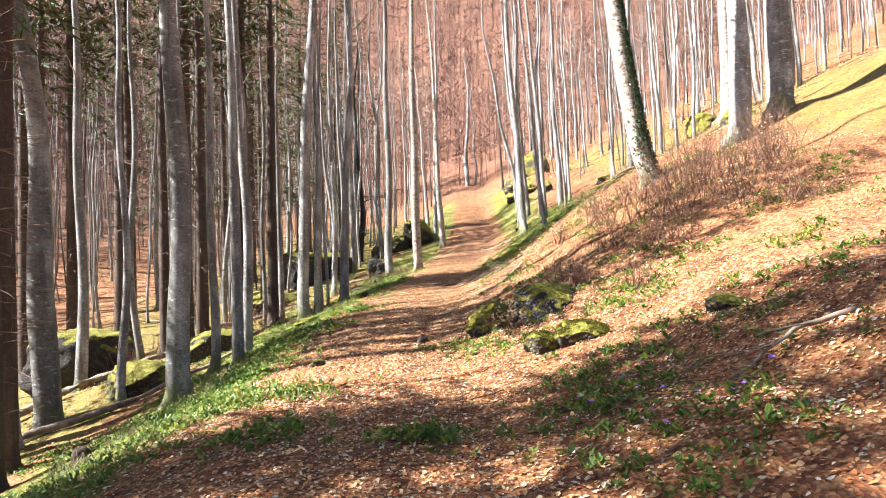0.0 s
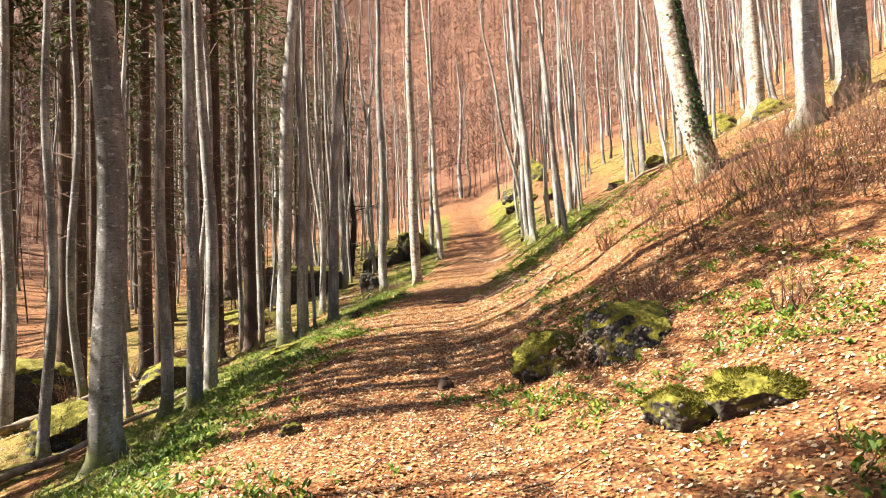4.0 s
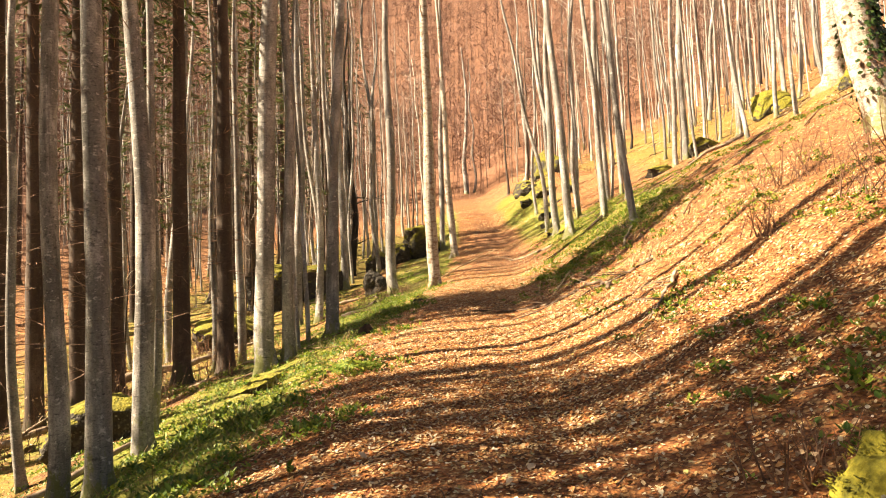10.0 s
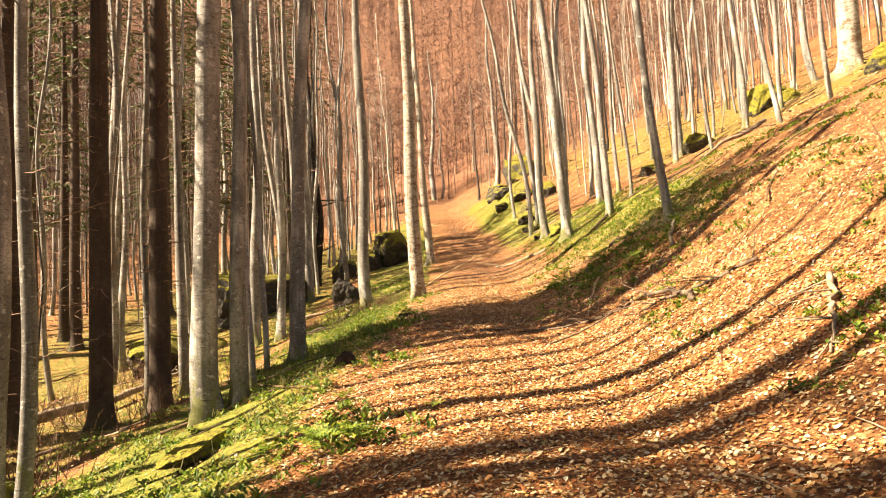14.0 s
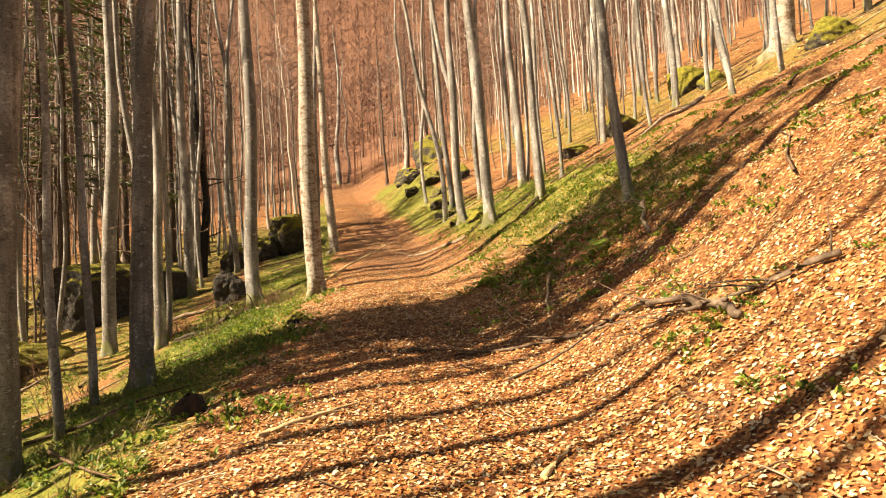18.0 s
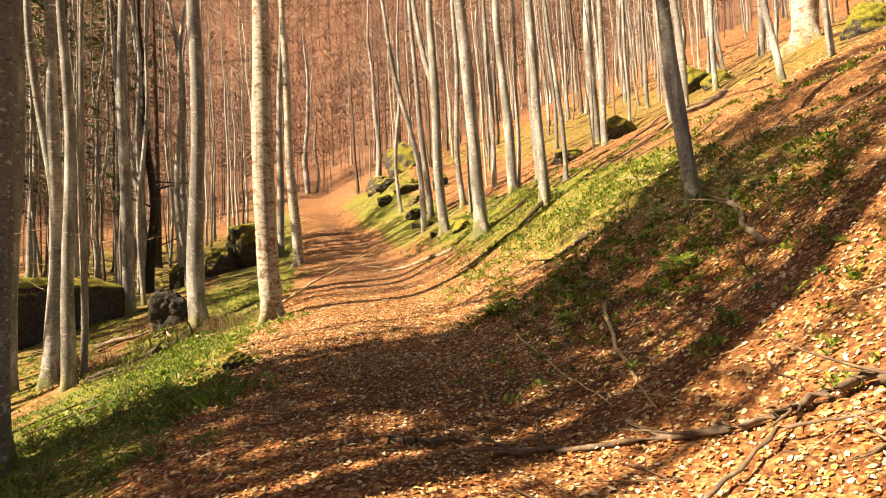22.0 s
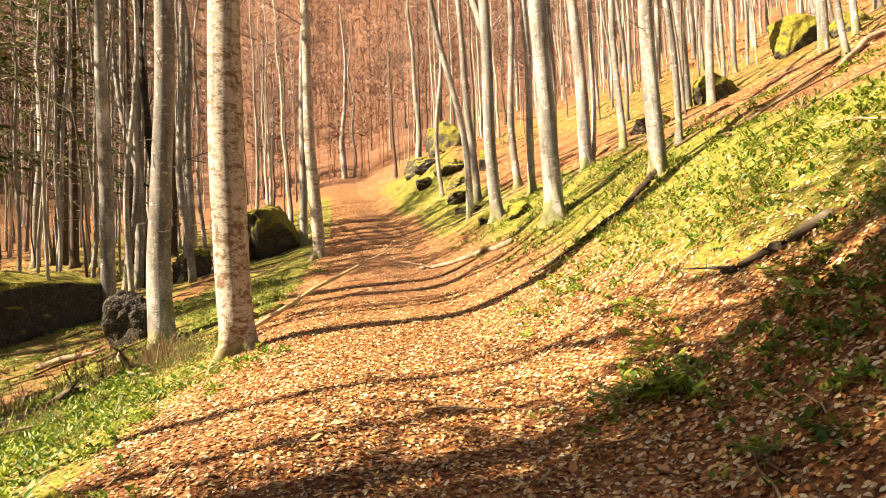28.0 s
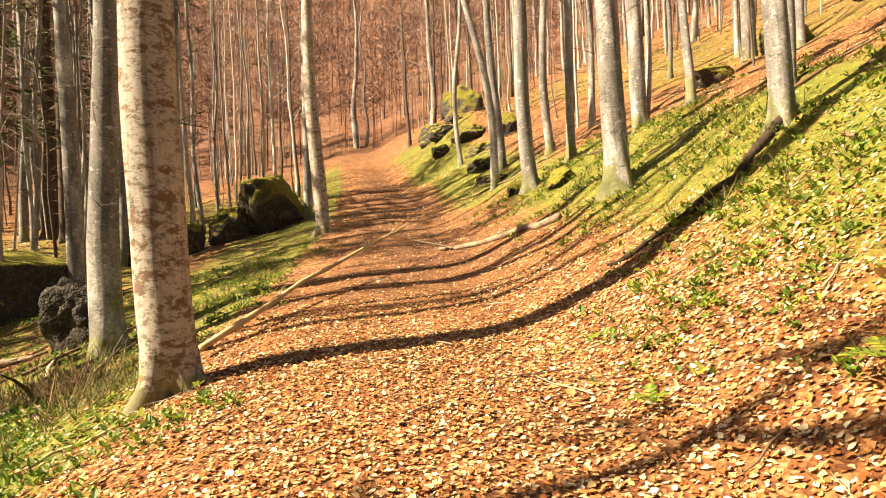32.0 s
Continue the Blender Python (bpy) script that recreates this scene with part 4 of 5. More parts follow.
for sx, sy, ss, sn in ((6.5, 67.2, 1.3, 51), (7.3, 70.4, 1.6, 52), (8.6, 72.6, 1.4, 55)):
    rock("mossy_rock", "dark rock with some moss on the steep spur beyond the bend", sx, sy, ss * 1.5, ss, ss * 0.75, sn * 37, sn, 0.55, 0.45, 0.0, DARK_ROCK)
rock("boulder", "dark upright rock beyond the bend", 9.2, 60.6, 1.1, 1.0, 1.8, 0, 20, 0.35)
rock("mossy_rock", "mossy step of rock at the foot of beeches", 5.1, 41.8, 1.5, 0.7, 0.7, 60, 21, 0.5, 0.3, 0, MOSS_ROCK)
rock("mossy_rock", "dark step of rock at the foot of beeches", 4.9, 44.9, 1.6, 0.8, 0.7, 70, 22, 0.5)
rock("mossy_rock", "dark stone on the lip of the path", -2.3, 28.3, 0.42, 0.32, 0.32, 20, 23, 0.3)
rock("mossy_rock", "yellow mossy stone at the foot of a beech", -4.75, 20.7, 2.2, 0.6, 0.5, 78, 24, 0.62, 0.3, 0, MOSS_ROCK)
rock("stone", "small grey stone on the path edge", -2.3, 10.5, 0.3, 0.25, 0.18, 20, 25, 0.35)


# ---- fallen wood ----
def stick(name, label, mat, pts, r, twigs=0, seed=0, lift=0.6, sides=8):
    """A fallen branch or log that lies along the ground through the given plan points (x, y, height over ground)."""
    rnd = random.Random(seed)
    line = []
    for k in range(len(pts) - 1):
        for f in np.linspace(0, 1, 7)[:-1] if k < len(pts) - 2 else np.linspace(0, 1, 7):
            x, y, h = (pts[k][i] + (pts[k + 1][i] - pts[k][i]) * f for i in range(3))
            x, y = x + rnd.gauss(0, r * 0.5), y + rnd.gauss(0, r * 0.5)
            line.append(Vector((x, y, height(x, y) + r * lift + h)))
    s = Shape()
    n = len(line)
    s.tube(line, [r * (1 - 0.65 * k / (n - 1)) * rnd.uniform(0.88, 1.12) for k in range(n)], sides)
    s.f.append(tuple(reversed(range(sides))))
    for k in range(twigs):
        i = rnd.randrange(1, n - 1)
        w = rnd.uniform(0, 6.28)
        limb(s, rnd, line[i], (line[min(i + 1, n - 1)] - line[i]).normalized() + Vector((math.cos(w), math.sin(w), rnd.uniform(0.1, 0.6))) * 0.9, rnd.uniform(0.3, 0.9), r * 0.35, 1, 5, 0.04)
    ob = new(name, s.mesh(name, mat))
    return tagged(ob, label, "fallen branch")


stick("fallen_branch", "curved bleached stick lying on the litter", PALEWOOD, [(1.86, 25.63, 0.1), (1.4, 24.6, 0.02), (1.11, 23.83, 0.0), (0.89, 23.2, 0.0)], 0.024, 2, 1)
stick("fallen_branch", "straight pale stick lying on the litter", PALEWOOD, [(1.16, 26.6, 0.03), (0.87, 24.66, 0.0), (0.75, 23.5, 0.0)], 0.014, 1, 2)
stick("fallen_branch", "long crooked dead branch reaching over the path", BRANCHWOOD, [(1.55, 20.5, 0.02), (1.63, 21.0, 0.05), (1.64, 21.45, 0.07), (1.5, 21.95, 0.06), (1.25, 22.2, 0.04), (0.98, 22.4, 0.02), (0.48, 22.97, 0.0), (0.1, 23.2, 0.0), (-0.33, 23.3, 0.0)], 0.042, 12, 3)
stick("fallen_branch", "thin curved branch arching off the ground", BRANCHWOOD, [(-0.1, 21.9, 0.0), (0.45, 22.0, 0.06), (0.95, 22.1, 0.1), (1.15, 21.8, 0.12), (1.12, 21.35, 0.0)], 0.017, 2, 4)
stick("fallen_branch", "forked grey branch lying on the litter", BRANCHWOOD, [(1.72, 20.9, 0.05), (1.5, 21.3, 0.06), (1.3, 21.5, 0.02), (1.1, 21.7, 0.0)], 0.026, 6, 34)
stick("fallen_branch", "dead side branch lying on the litter", BRANCHWOOD, [(2.3, 20.2, 0.05), (1.9, 20.7, 0.05), (1.66, 21.0, 0.05)], 0.035, 4, 35)
stick("fallen_branch", "dark broken stick half buried in leaves", BRANCHWOOD, [(-0.9, 23.95, 0.0), (-0.65, 23.8, 0.01), (-0.4, 23.75, 0.0)], 0.03, 1, 36)
stick("fallen_branch", "yellowish bare stick leaning by the beech", PALEWOOD, [(-1.8, 34.2, 0.1), (0.0, 38.0, 0.45), (1.2, 40.6, 0.7)], 0.04, 3, 5)
stick("fallen_log", "thin pale log at the edge of the path", DEADWOOD, [(3.5, 38.0, 0.0), (2.3, 40.4, 0.0), (1.8, 41.0, 0.0)], 0.08, 1, 6)
stick("fallen_log", "dark brown mossy log below the lip of the path", DARKLOG, [(-5.6, 33.7, 0.0), (-4.95, 34.2, 0.02), (-4.3, 34.7, 0.04), (-3.65, 34.9, 0.04), (-3.2, 35.4, 0.0)], 0.1, 5, 7)
stick("fallen_log", "short dark rotting log on the bank", DARKLOG, [(3.5, 28.75, 0.02), (3.2, 29.15, 0.02), (2.85, 29.45, 0.0)], 0.062, 2, 8)
stick("fallen_log", "long weathered log lying in the gully", DEADWOOD, [(-11.2, 27.4, 0.1), (-10.4, 29.7, 0.15), (-9.6, 31.4, 0.2), (-8.9, 32.7, 0.15)], 0.15, 9, 9)
stick("fallen_log", "long weathered log lying in the gully", DEADWOOD, [(-13.4, 16.6, 0.1), (-11.5, 19.0, 0.15), (-10.2, 21.2, 0.15), (-9.5, 23.2, 0.1)], 0.15, 5, 10)
stick("fallen_log", "grey log lying across the gully slope", DEADWOOD, [(-11.5, 14.8, 0.05), (-8.6, 16.2, 0.1), (-6.6, 18.9, 0.05)], 0.11, 3, 11)
stick("fallen_log", "mossy dead log on the upper bank", DEADWOOD, [(11.6, 35.0, 0.0), (9.4, 34.0, 0.05), (8.2, 33.6, 0.0)], 0.1, 5, 12)
stick("fallen_branch", "dark forked branch in the leaf litter", DEADWOOD, [(3.6, 5.4, 0.0), (3.0, 5.3, 0.05), (2.3, 5.1, 0.02)], 0.03, 6, 13)
stick("fallen_branch", "bleached broken branch on the litter", PALEWOOD, [(-2.5, 21.4, 0.0), (-2.15, 21.5, 0.02), (-1.6, 21.8, 0.0)], 0.03, 1, 14)
stick("fallen_branch", "brown root-like branch on the bank", DEADWOOD, [(2.1, 18.6, 0.05), (1.75, 18.1, 0.06), (1.3, 17.5, 0.0)], 0.035, 7, 15)
stick("fallen_branch", "short pale stick on the path", PALEWOOD, [(-0.6, 19.6, 0.0), (-0.2, 20.1, 0.0)], 0.025, 0, 16)
stick("fallen_branch", "thin pale branch along the lip", PALEWOOD, [(-3.6, 31.4, 0.0), (-2.8, 32.2, 0.0), (-1.9, 32.8, 0.0)], 0.025, 0, 17)
stick("fallen_log", "short pale log beside the knobbly rock", DEADWOOD, [(-7.0, 39.8, 0.0), (-5.5, 39.4, 0.0)], 0.09, 2, 37)
stick("exposed_root", "dark exposed root running down the bank", DARKWOOD, [(5.1, 34.2, 0.02), (4.2, 33.9, 0.0), (3.4, 33.8, 0.0), (2.6, 34.0, -0.03)], 0.07, 0, 18)
stick("fallen_branch", "dark branch lying on the shaded bank", DEADWOOD, [(3.0, 24.4, 0.0), (3.6, 25.6, 0.05), (4.4, 26.4, 0.0)], 0.04, 4, 19)


def stump(x, y, r, tall, seed):
    rnd = random.Random(seed)
    s = Shape()
    s.tube([(0, 0, -0.1), (0, 0, tall * 0.4), (r * 0.2, 0, tall * 0.8), (r * 0.3, 0.02, tall)], [r * 1.3, r, r * 0.8, r * 0.35], 11, lambda k, w: 1 + 0.25 * math.sin(w * 3 + k) + rnd.uniform(-0.12, 0.12))
    ob = new("tree_stump", s.mesh("tree_stump", DARKWOOD))
    ob.matrix_world = pose(x, y, height(x, y), 0, 0, seed * 40)
    tagged(ob, "small dark rotten stump poking from the litter", "stump")


stump(-0.62, 12.1, 0.1, 0.13, 1)
stump(-5.6, 9.1, 0.14, 0.28, 2)
stump(-3.3, 23.0, 0.16, 0.22, 3)


# ---- shrubs ----
def shrub(x, y, tall, stems, leaves, seed, label, leaf_mat=DEAD_LEAF, leaf_label="pale withered leaves still hanging"):
    rnd = random.Random(seed)
    tree = new("shrub")
    for _ in range(stems):
        w, lean = rnd.uniform(0, 6.28), rnd.uniform(0.1, 0.75)
        s = Shape()
        limb(s, rnd, (rnd.gauss(0, tall * 0.28), rnd.gauss(0, tall * 0.28), -0.05), (math.cos(w) * lean, math.sin(w) * lean, 1), tall * rnd.uniform(0.6, 1.1), 0.009, 2, 4)
        stem = part("stem", s.mesh("stem", SHRUB_TWIG), tree)
        tips, lf = s.v, Shape()
        for _ in range(leaves):
            p = Vector(rnd.choice(tips))
            a = Vector((rnd.uniform(-1, 1), rnd.uniform(-1, 1), rnd.uniform(-1, 0.2))).normalized()
            lf.leaf(p, a, a.orthogonal().normalized(), 0.06, 0.035, 0.3)
        if leaves:
            part("foliage", lf.mesh("foliage", leaf_mat, False), stem, leaf_label)
    tree.location = (x, y, height(x, y))
    tagged(tree, label, "shrub", "shrubs on the bank")


BARE, LEAFY = "bare brown twiggy shrub on the leafy bank", "twiggy shrub with pale withered leaves"
shrub_rnd = random.Random(21)
for sx, sy, st, sl in ((4.6, 15.2, 1.2, 0), (5.4, 16.2, 1.5, 0), (5.0, 13.6, 1.1, 2), (6.2, 14.6, 1.5, 1), (6.9, 16.4, 1.6, 0), (5.9, 12.9, 1.0, 5), (4.4, 12.2, 0.8, 1), (7.6, 14.6, 1.4, 5),
                       (4.1, 16.9, 1.0, 0), (5.6, 17.9, 1.4, 0), (7.6, 18.3, 1.6, 0), (8.4, 16.6, 1.5, 1), (3.7, 14.3, 0.8, 0), (2.4, 12.6, 0.8, 3), (1.1, 11.2, 0.45, 7), (0.6, 12.6, 0.5, 1), (3.2, 17.8, 0.7, 0), (4.6, 19.4, 1.1, 0), (6.6, 11.6, 1.0, 2), (9.3, 18.2, 1.5, 0), (-4.9, 36.3, 0.9, 0), (-7.6, 21.4, 1.2, 1), (-8.6, 23.2, 1.3, 1), (-7.0, 24.4, 0.9, 0), (-9.4, 20.6, 1.3, 1), (-6.9, 29.6, 0.9, 0), (-8.4, 28.0, 1.2, 1), (-5.8, 34.9, 0.8, 0), (3.2, 10.2, 0.6, 1), (-9.8, 27.2, 1.2, 0), (-10.6, 32.0, 1.3, 0), (-9.0, 34.2, 1.1, 0), (-11.9, 30.2, 1.3, 0), (-12.4, 26.4, 1.2, 1), (-12.0, 34.2, 1.2, 0), (-11.2, 21.0, 1.1, 0), (-3.9, 34.9, 0.7, 0), (-3.1, 34.2, 0.55, 0), (-6.4, 35.6, 0.8, 0), (5.8, 15.4, 1.4, 0), (6.6, 15.6, 1.5, 0), (7.3, 15.4, 1.5, 2), (6.2, 17.0, 1.5, 0), (7.0, 17.4, 1.5, 0), (5.2, 14.6, 1.2, 0), (8.2, 15.6, 1.5, 1), (6.6, 13.6, 1.2, 3)):
    shrub(sx, sy, st, shrub_rnd.randint(24, 36), sl, shrub_rnd.randrange(999), "thin dry brush below the lip of the path" if sx < 0 else LEAFY if sl > 2 else BARE)


shrub(11.6, 66.0, 3.6, 22, 90, 71, "young shrub in fresh yellow-green leaf far up the bank", HERB, "fresh yellow-green leaves")


# ---- litter, herbs and grass ----
def spots(rng, count, xs, ys):
    return rng.uniform(xs[0], xs[1], count), rng.uniform(ys[0], ys[1], count)


def strew(name, label, category, mat, P, along, side, up, length, width, curl):
    """Many small six-cornered leaves as one mesh."""
    n = len(P)
    L, W, C = length[:, None], width[:, None], (curl * width)[:, None]
    rows = [P, P + along * L * 0.35 + side * W * 0.5 + up * C, P + along * L * 0.72 + side * W * 0.38 + up * C, P + along * L + up * C * 0.5,
            P + along * L * 0.72 - side * W * 0.38 + up * C, P + along * L * 0.35 - side * W * 0.5 + up * C]
    co = np.stack(rows, 1).reshape(-1, 3)
    i = np.arange(n)[:, None] * 6
    faces = np.concatenate([i + np.array([[0, 1, 2, 3]]), i + np.array([[0, 3, 4, 5]])], 1).reshape(-1, 4)
    me = bpy.data.meshes.new(name)
    me.from_pydata(co.tolist(), [], faces.tolist())
    me.materials.append(mat)
    tagged(new(name, me), label, category, kind="stuff")


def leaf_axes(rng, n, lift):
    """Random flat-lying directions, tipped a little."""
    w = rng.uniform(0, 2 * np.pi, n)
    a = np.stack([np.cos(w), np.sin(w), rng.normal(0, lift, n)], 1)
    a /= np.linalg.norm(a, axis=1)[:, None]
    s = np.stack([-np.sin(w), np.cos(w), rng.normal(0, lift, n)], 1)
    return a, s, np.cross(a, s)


def litter():
    rng = np.random.default_rng(4)
    xs, ys = [], []
    for count, xr, yr in ((100000, (-4.0, 4.5), (3.0, 20.0)), (105000, (-4.0, 5.5), (20.0, 36.0)), (30000, (-2.5, 4.0), (26.0, 34.0)), (30000, (-3.5, 3.0), (14.0, 22.0)), (46000, (-5, 8), (36.0, 52.0)), (22000, (4, 10), (5.0, 30.0)), (46000, (-15, -4), (9.0, 45.0)), (22000, (5, 14), (28.0, 48.0)), (44000, (-4, 10), (48.0, 84.0)), (26000, (-12, 18), (78.0, 112.0)), (26000, (-32, -12), (18.0, 70.0)), (24000, (10, 34), (26.0, 75.0))):
        x, y = spots(rng, count, xr, yr)
        xs.append(x), ys.append(y)
    x, y = np.concatenate(xs), np.concatenate(ys)
    beaten = 0.4 * (abs(x - soft_interp(y, STATIONS, PATH_X, 4)) < 1.5) * np.clip((y - 33) / 6, 0, 1)
    keep = rng.uniform(0, 1, len(x)) > np.maximum(grown(x, y) * 0.95, beaten)
    x, y = x[keep], y[keep]
    slope = (ground_z(x + 0.1, y) - ground_z(x - 0.1, y)) / 0.2
    z = heights(x, y)
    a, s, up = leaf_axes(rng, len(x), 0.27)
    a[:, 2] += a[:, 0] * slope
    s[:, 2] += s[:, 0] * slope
    P = np.stack([x, y, z + rng.uniform(0.005, 0.018, len(x))], 1)
    L = 0.021 + 0.040 * rng.beta(1.3, 2.2, len(x))
    off = x - soft_interp(y, STATIONS, PATH_X, 4)
    L *= 1 + np.clip((abs(off) - 7) / 8, 0, 1.6) + np.clip((y - 44) / 14, 0, 1.6)
    strew("leaf_litter", "copper and tan fallen beech leaves strewn over the floor", "leaves", LEAF, P, a, s, up, L, L * rng.uniform(0.48, 0.78, len(x)), rng.normal(0.06, 0.22, len(x)))


litter()


def herbs(name, label, mat, plants, seed, leaves, length, width, rise, where):
    rng = np.random.default_rng(seed)
    P, A, S = [], [], []
    spot = np.array(plants(rng))
    for x, y, size, z in zip(*spot.T.tolist(), heights(spot[:, 0], spot[:, 1]).tolist()):
        for _ in range(leaves):
            w = rng.uniform(0, 6.28)
            e = rise * rng.uniform(0.3, 1.3)
            d = np.array([np.cos(w), np.sin(w), e])
            d /= np.linalg.norm(d)
            P.append((x + rng.normal(0, 0.03) * size, y + rng.normal(0, 0.03) * size, z + rng.uniform(0, 0.06) * size * min(1, rise)))
            A.append(d * size)
            S.append(np.array([-np.sin(w), np.cos(w), rng.normal(0, 0.2)]) * size)
    P, A, S = np.array(P), np.array(A), np.array(S)
    n = len(P)
    strew(name, label, where, mat, P, A, S, np.cross(A, S), rng.uniform(*length, n), rng.uniform(*width, n), rng.uniform(0.0, 0.3, n))


def patches(count, xr, yr, centres, limit=0.33):
    """Plants where the ground is green, in clumps."""
    def make(rng):
        got = []
        for cx, cy, spread, k in centres:
            for _ in range(k):
                got.append((rng.normal(cx, spread), rng.normal(cy, spread), rng.uniform(0.7, 1.5)))
        x, y = spots(rng, count, xr, yr)
        g = grown(x, y)
        for p, q, v in zip(x.tolist(), y.tolist(), g.tolist()):
            if v > limit and noise.noise((p * 0.9, q * 0.9, 8)) + 0.6 * noise.noise((p * 2.6, q * 2.6, 1)) > 0.5 - v * 0.9:
                got.append((p, q, rng.uniform(0.6, 1.2)))
        return got
    return make


CLUMPS = [(1.2, 5.2, 0.4, 60), (2.0, 4.6, 0.35, 40), (1.5, 6.2, 0.4, 40), (2.6, 7.0, 0.5, 40), (-0.3, 5.6, 0.25, 70), (-1.9, 6.1, 0.3, 70), (-2.2, 8.2, 0.4, 80), (0.6, 9.6, 0.3, 22), (0.3, 10.4, 0.35, 26), (-0.1, 11.0, 0.3, 24), (2.6, 9.8, 0.4, 60), (3.4, 10.6, 0.5, 60),
          (1.5, 13.8, 0.5, 70), (-2.9, 15.6, 0.3, 50), (-2.9, 18.7, 0.35, 90), (2.4, 27.6, 0.5, 90), (1.9, 26.4, 0.4, 60), (3.2, 27.0, 0.6, 70), (2.6, 24.6, 0.5, 40), (1.6, 28.2, 0.3, 50), (3.6, 25.0, 0.6, 60), (-2.6, 26.6, 0.4, 120), (2.9, 23.0, 0.5, 50), (1.2, 25.2, 0.5, 40), (-2.6, 22.2, 0.3, 40), (-3.3, 8.3, 0.5, 160), (-3.9, 9.6, 0.5, 170), (-4.3, 11.0, 0.5, 170), (-4.6, 12.4, 0.5, 150), (-3.6, 11.6, 0.5, 90), (-4.9, 13.8, 0.4, 110), (-4.0, 14.6, 0.4, 90), (-4.9, 17.2, 0.5, 150), (-5.4, 18.6, 0.5, 140), (-3.9, 17.2, 0.35, 80), (-4.4, 24.4, 0.4, 60), (-3.6, 29.4, 0.5, 120), (-3.2, 27.9, 0.4, 90), (-4.6, 31.2, 0.5, 90), (-4.6, 36.4, 0.5, 110), (-3.9, 33.0, 0.4, 80), (-3.4, 31.6, 0.5, 170), (-4.4, 33.6, 0.6, 220), (-5.2, 35.4, 0.6, 220), (-3.4, 34.0, 0.4, 140), (-4.2, 30.0, 0.5, 150), (-2.9, 32.4, 0.3, 60), (-1.6, 32.2, 0.25, 30), (4.2, 31.2, 0.7, 120), (5.2, 32.6, 0.8, 120), (3.2, 33.0, 0.6, 90), (5.8, 30.6, 0.8, 110), (2.2, 31.8, 0.4, 40)]
herbs("green_herbs", "fresh green spring herbs in loose patches", HERB, patches(46000, (-9, 9), (3, 46), CLUMPS, 0.25), 6, 7, (0.035, 0.085), (0.018, 0.04), 0.9, "herbs")
TUFTS = [(-5.4, 35.2, 0.35, 30), (-4.9, 35.9, 0.35, 30), (-3.6, 35.3, 0.3, 30), (-3.1, 34.6, 0.25, 40), (-2.7, 33.6, 0.2, 30), (-4.4, 33.4, 0.4, 20), (-6.0, 36.0, 0.4, 20)]
herbs("grass_tufts", "straw-coloured grass tufts along the lip", GRASS, patches(5000, (-6, 8), (5, 45), TUFTS, 0.42), 7, 11, (0.12, 0.34), (0.004, 0.009), 1.3, "grass")


# ---- single leaves and single plants ----
floor_ob = bpy.data.objects["ground"]


def single_leaves():
    """The largest leaves along the path, each one a piece of the floor."""
    rnd = random.Random(31)
    kinds = []
    for k in range(6):
        s = Shape()
        L, W = rnd.uniform(0.08, 0.105), rnd.uniform(0.05, 0.066)
        ring = [(0, 0), (0.18, 0.3), (0.4, 0.5), (0.65, 0.43), (0.86, 0.2), (1, 0)]
        for a, b in ring:
            s.v.append(Vector((a * L, 0, 0.012 * math.sin(a * 3 + k))))
            if 0 < a < 1:
                for side in (1, -1):
                    s.v.append(Vector((a * L, side * b * W, 0.012 * math.sin(a * 3 + k) + 0.014 * b + rnd.uniform(0, 0.006))))
        s.f += [(0, 1, 2), (0, 3, 1), (1, 4, 5, 2), (1, 3, 6, 4), (4, 7, 8, 5), (4, 6, 9, 7), (7, 10, 11, 8), (7, 9, 12, 10), (10, 13, 11), (10, 12, 13)]
        kinds.append(s.mesh("fallen_leaf", ONE_LEAF))
    for i in range(280):
        y = rnd.uniform(6, 32)
        x = float(soft_interp(y, STATIONS, PATH_X, 4)) + rnd.gauss(0.2, 1.2)
        ob = new("fallen_leaf", rnd.choice(kinds))
        ob.parent = floor_ob
        ob.matrix_basis = pose(x, y, height(x, y) + 0.018, rnd.gauss(0, 14), rnd.gauss(0, 14) - 10 * max(0, x), rnd.uniform(0, 360))


single_leaves()


def herb_plant(seed):
    rnd = random.Random(seed)
    top = new("herb_plant")
    st = Shape()
    tall = rnd.uniform(0.1, 0.16)
    st.tube([(0, 0, -0.02), (0.005, 0, tall * 0.5), (0, 0.006, tall)], [0.004, 0.003, 0.002], 5)
    part("stem", st.mesh("stem", HERB), top)
    for k in range(7):
        w = k * 0.9 + rnd.uniform(-0.2, 0.2)
        lf = Shape()
        root = Vector((0, 0, tall * rnd.uniform(0.6, 1)))
        out = Vector((math.cos(w), math.sin(w), rnd.uniform(-0.1, 0.5))).normalized()
        side = Vector((-math.sin(w), math.cos(w), 0))
        reach = rnd.uniform(0.1, 0.17)
        for j in range(1, 5):
            q = root + out * (reach * j / 5)
            for sg in (1, -1):
                lf.leaf(q, (out * 0.7 + side * sg).normalized(), (side - out * sg * 0.7).normalized(), reach * 0.36, reach * 0.16, 0.15)
        lf.leaf(root + out * (reach * 0.8), out, side, reach * 0.4, reach * 0.18, 0.15)
        lf.tube([root, root + out * (reach * 0.9)], [0.0025, 0.0012], 4)
        part("leaf", lf.mesh("leaf", HERB, False), top)
    return tagged(top, "leafy green woodland herb with divided leaves", "herb", "herbs on the bank")


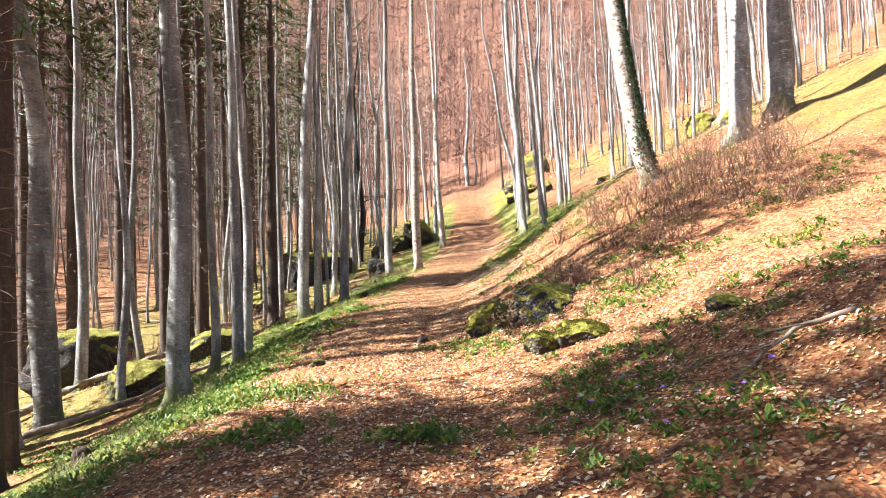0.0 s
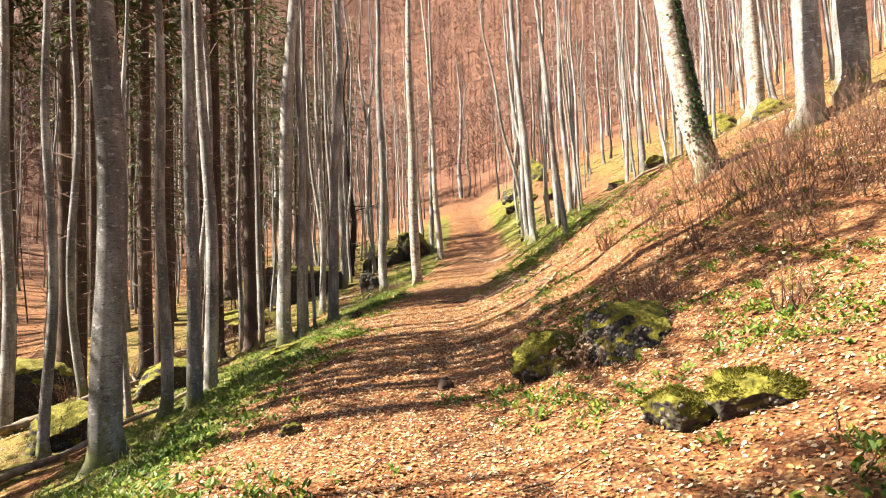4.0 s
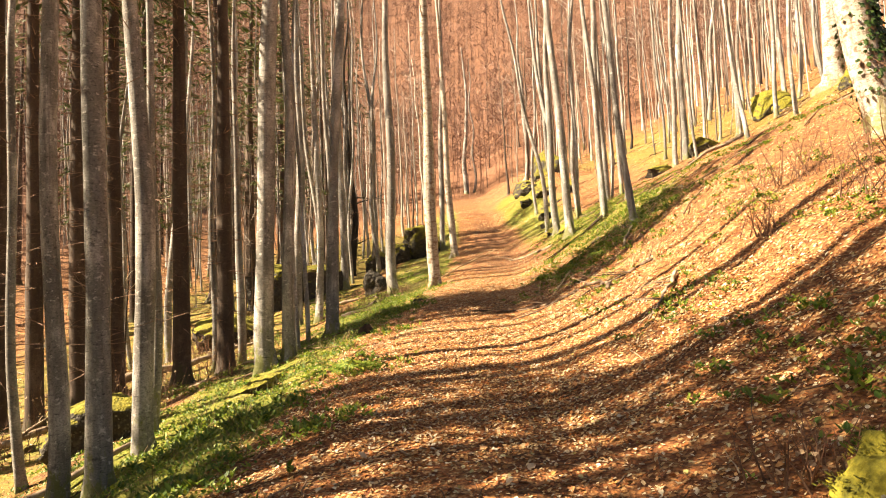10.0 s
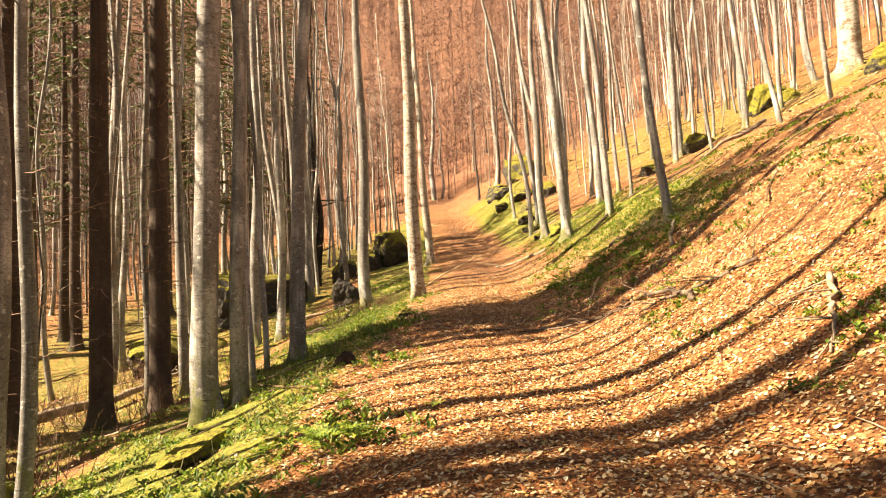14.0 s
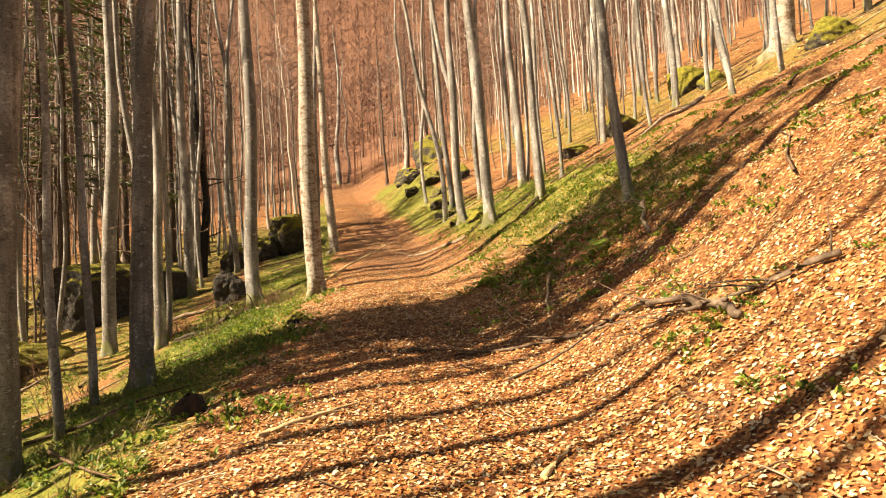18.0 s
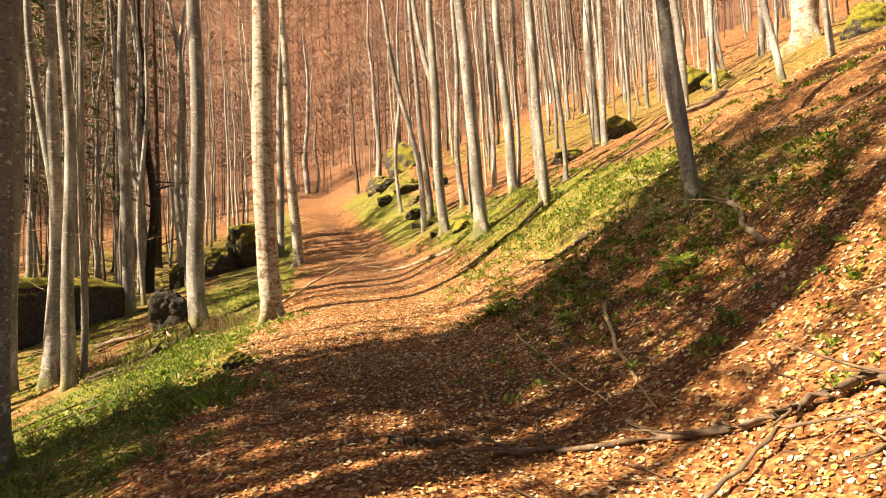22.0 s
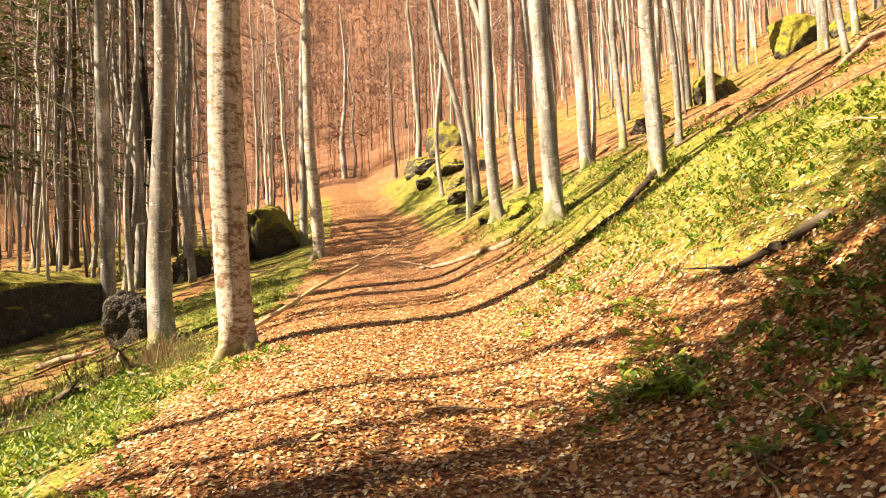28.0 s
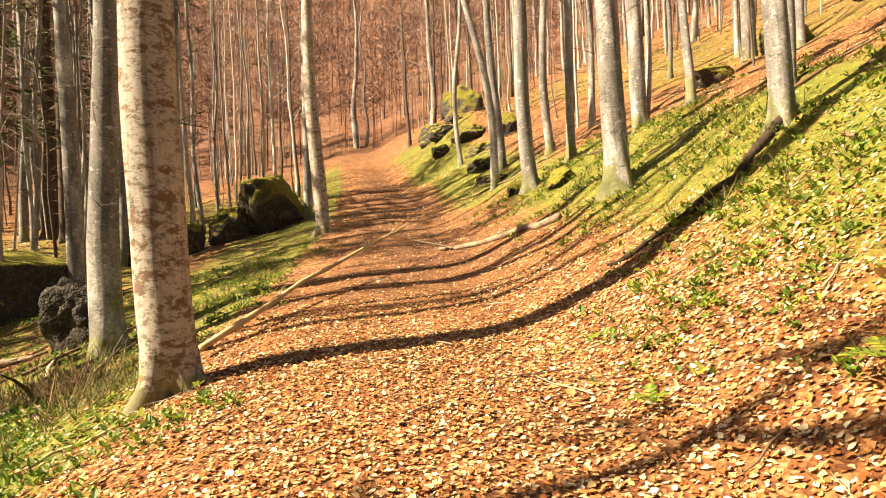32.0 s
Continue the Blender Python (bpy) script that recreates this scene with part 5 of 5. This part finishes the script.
herb_rnd = random.Random(41)
stock = [herb_plant(50 + i) for i in range(3)]
for i in range(66):
    cx, cy = herb_rnd.choice([(2.4, 27.4), (1.9, 26.2), (3.1, 26.8), (2.7, 24.6), (3.5, 25.2), (1.5, 28.3), (2.2, 29.4), (3.0, 28.4), (2.6, 29.0), (-2.8, 18.6)])
    x, y = herb_rnd.gauss(cx, 0.5), herb_rnd.gauss(cy, 0.5)
    m = pose(x, y, height(x, y), herb_rnd.gauss(0, 8), herb_rnd.gauss(0, 8) - 12, herb_rnd.uniform(0, 360)) @ Matrix.Scale(herb_rnd.uniform(0.7, 1.25), 4)
    if i < 3:
        stock[i].matrix_basis = m
    else:
        copy_thing(stock[i % 3], m)


def twig_debris():
    """Small dead twigs lying all over the floor."""
    rnd = random.Random(77)
    s = Shape()
    for _ in range(1500):
        y = rnd.uniform(4, 46)
        x = float(soft_interp(y, STATIONS, PATH_X, 4)) + rnd.gauss(0.5, 4.0)
        w, L = rnd.uniform(0, 6.28), rnd.uniform(0.08, 0.5) * (1.4 if rnd.random() < 0.15 else 1)
        pts = []
        for k in range(4):
            px, py = x + math.cos(w) * L * k / 3 + rnd.gauss(0, 0.015), y + math.sin(w) * L * k / 3 + rnd.gauss(0, 0.015)
            pts.append((px, py))
        zs = heights(np.array([q[0] for q in pts]), np.array([q[1] for q in pts]))
        r = rnd.uniform(0.003, 0.009)
        s.tube([(a, b, c + 0.02 + rnd.uniform(0, 0.02)) for (a, b), c in zip(pts, zs)], [r, r * 0.9, r * 0.7, r * 0.4], 4)
    for _ in range(1300):
        y = rnd.uniform(22, 95)
        x = float(soft_interp(y, STATIONS, PATH_X, 4)) + rnd.choice((-1, 1)) * rnd.uniform(4, 34)
        w, L = rnd.gauss(0.3, 1.2), rnd.uniform(0.5, 2.6)
        pts = [(x + math.cos(w) * L * k / 3 + rnd.gauss(0, 0.05), y + math.sin(w) * L * k / 3 + rnd.gauss(0, 0.05)) for k in range(4)]
        r = rnd.uniform(0.012, 0.04)
        s.tube([(a, b, height(a, b) + 0.03 + rnd.uniform(0, 0.06)) for a, b in pts], [r, r * 0.9, r * 0.7, r * 0.4], 4)
    tagged(new("twig_debris", s.mesh("twig_debris", TWIG_DEBRIS)), "small brown and bleached twigs scattered over the litter", "twigs", kind="stuff")


twig_debris()


def violet(seed):
    rnd = random.Random(seed)
    top = new("violet_flower")
    st = Shape()
    st.tube([(0, 0, -0.01), (0.004, 0, 0.06), (0.012, 0, 0.1)], [0.0025, 0.002, 0.0015], 4)
    part("stem", st.mesh("stem", HERB), top)
    for k in range(5):
        w = k * 1.257
        pt = Shape()
        out = Vector((math.cos(w), math.sin(w), 0.25)).normalized()
        pt.leaf(Vector((0.012, 0, 0.1)), out, Vector((-math.sin(w), math.cos(w), 0)), 0.024, 0.018, 0.1)
        part("petal", pt.mesh("petal", VIOLET, False), top)
    return tagged(top, "tiny violet spring flower among green herbs", "flower", "violets by the path")


bloom = violet(1)
for i in range(30):
    cx, cy = herb_rnd.choice([(1.3, 5.3), (1.9, 4.7), (1.6, 6.0), (2.3, 4.9), (2.6, 27.2)])
    x, y = herb_rnd.gauss(cx, 0.35), herb_rnd.gauss(cy, 0.35)
    m = pose(x, y, height(x, y), herb_rnd.gauss(0, 12), herb_rnd.gauss(0, 12), herb_rnd.uniform(0, 360)) @ Matrix.Scale(herb_rnd.uniform(0.9, 1.3), 4)
    if i:
        copy_thing(bloom, m)
    else:
        bloom.matrix_basis = m
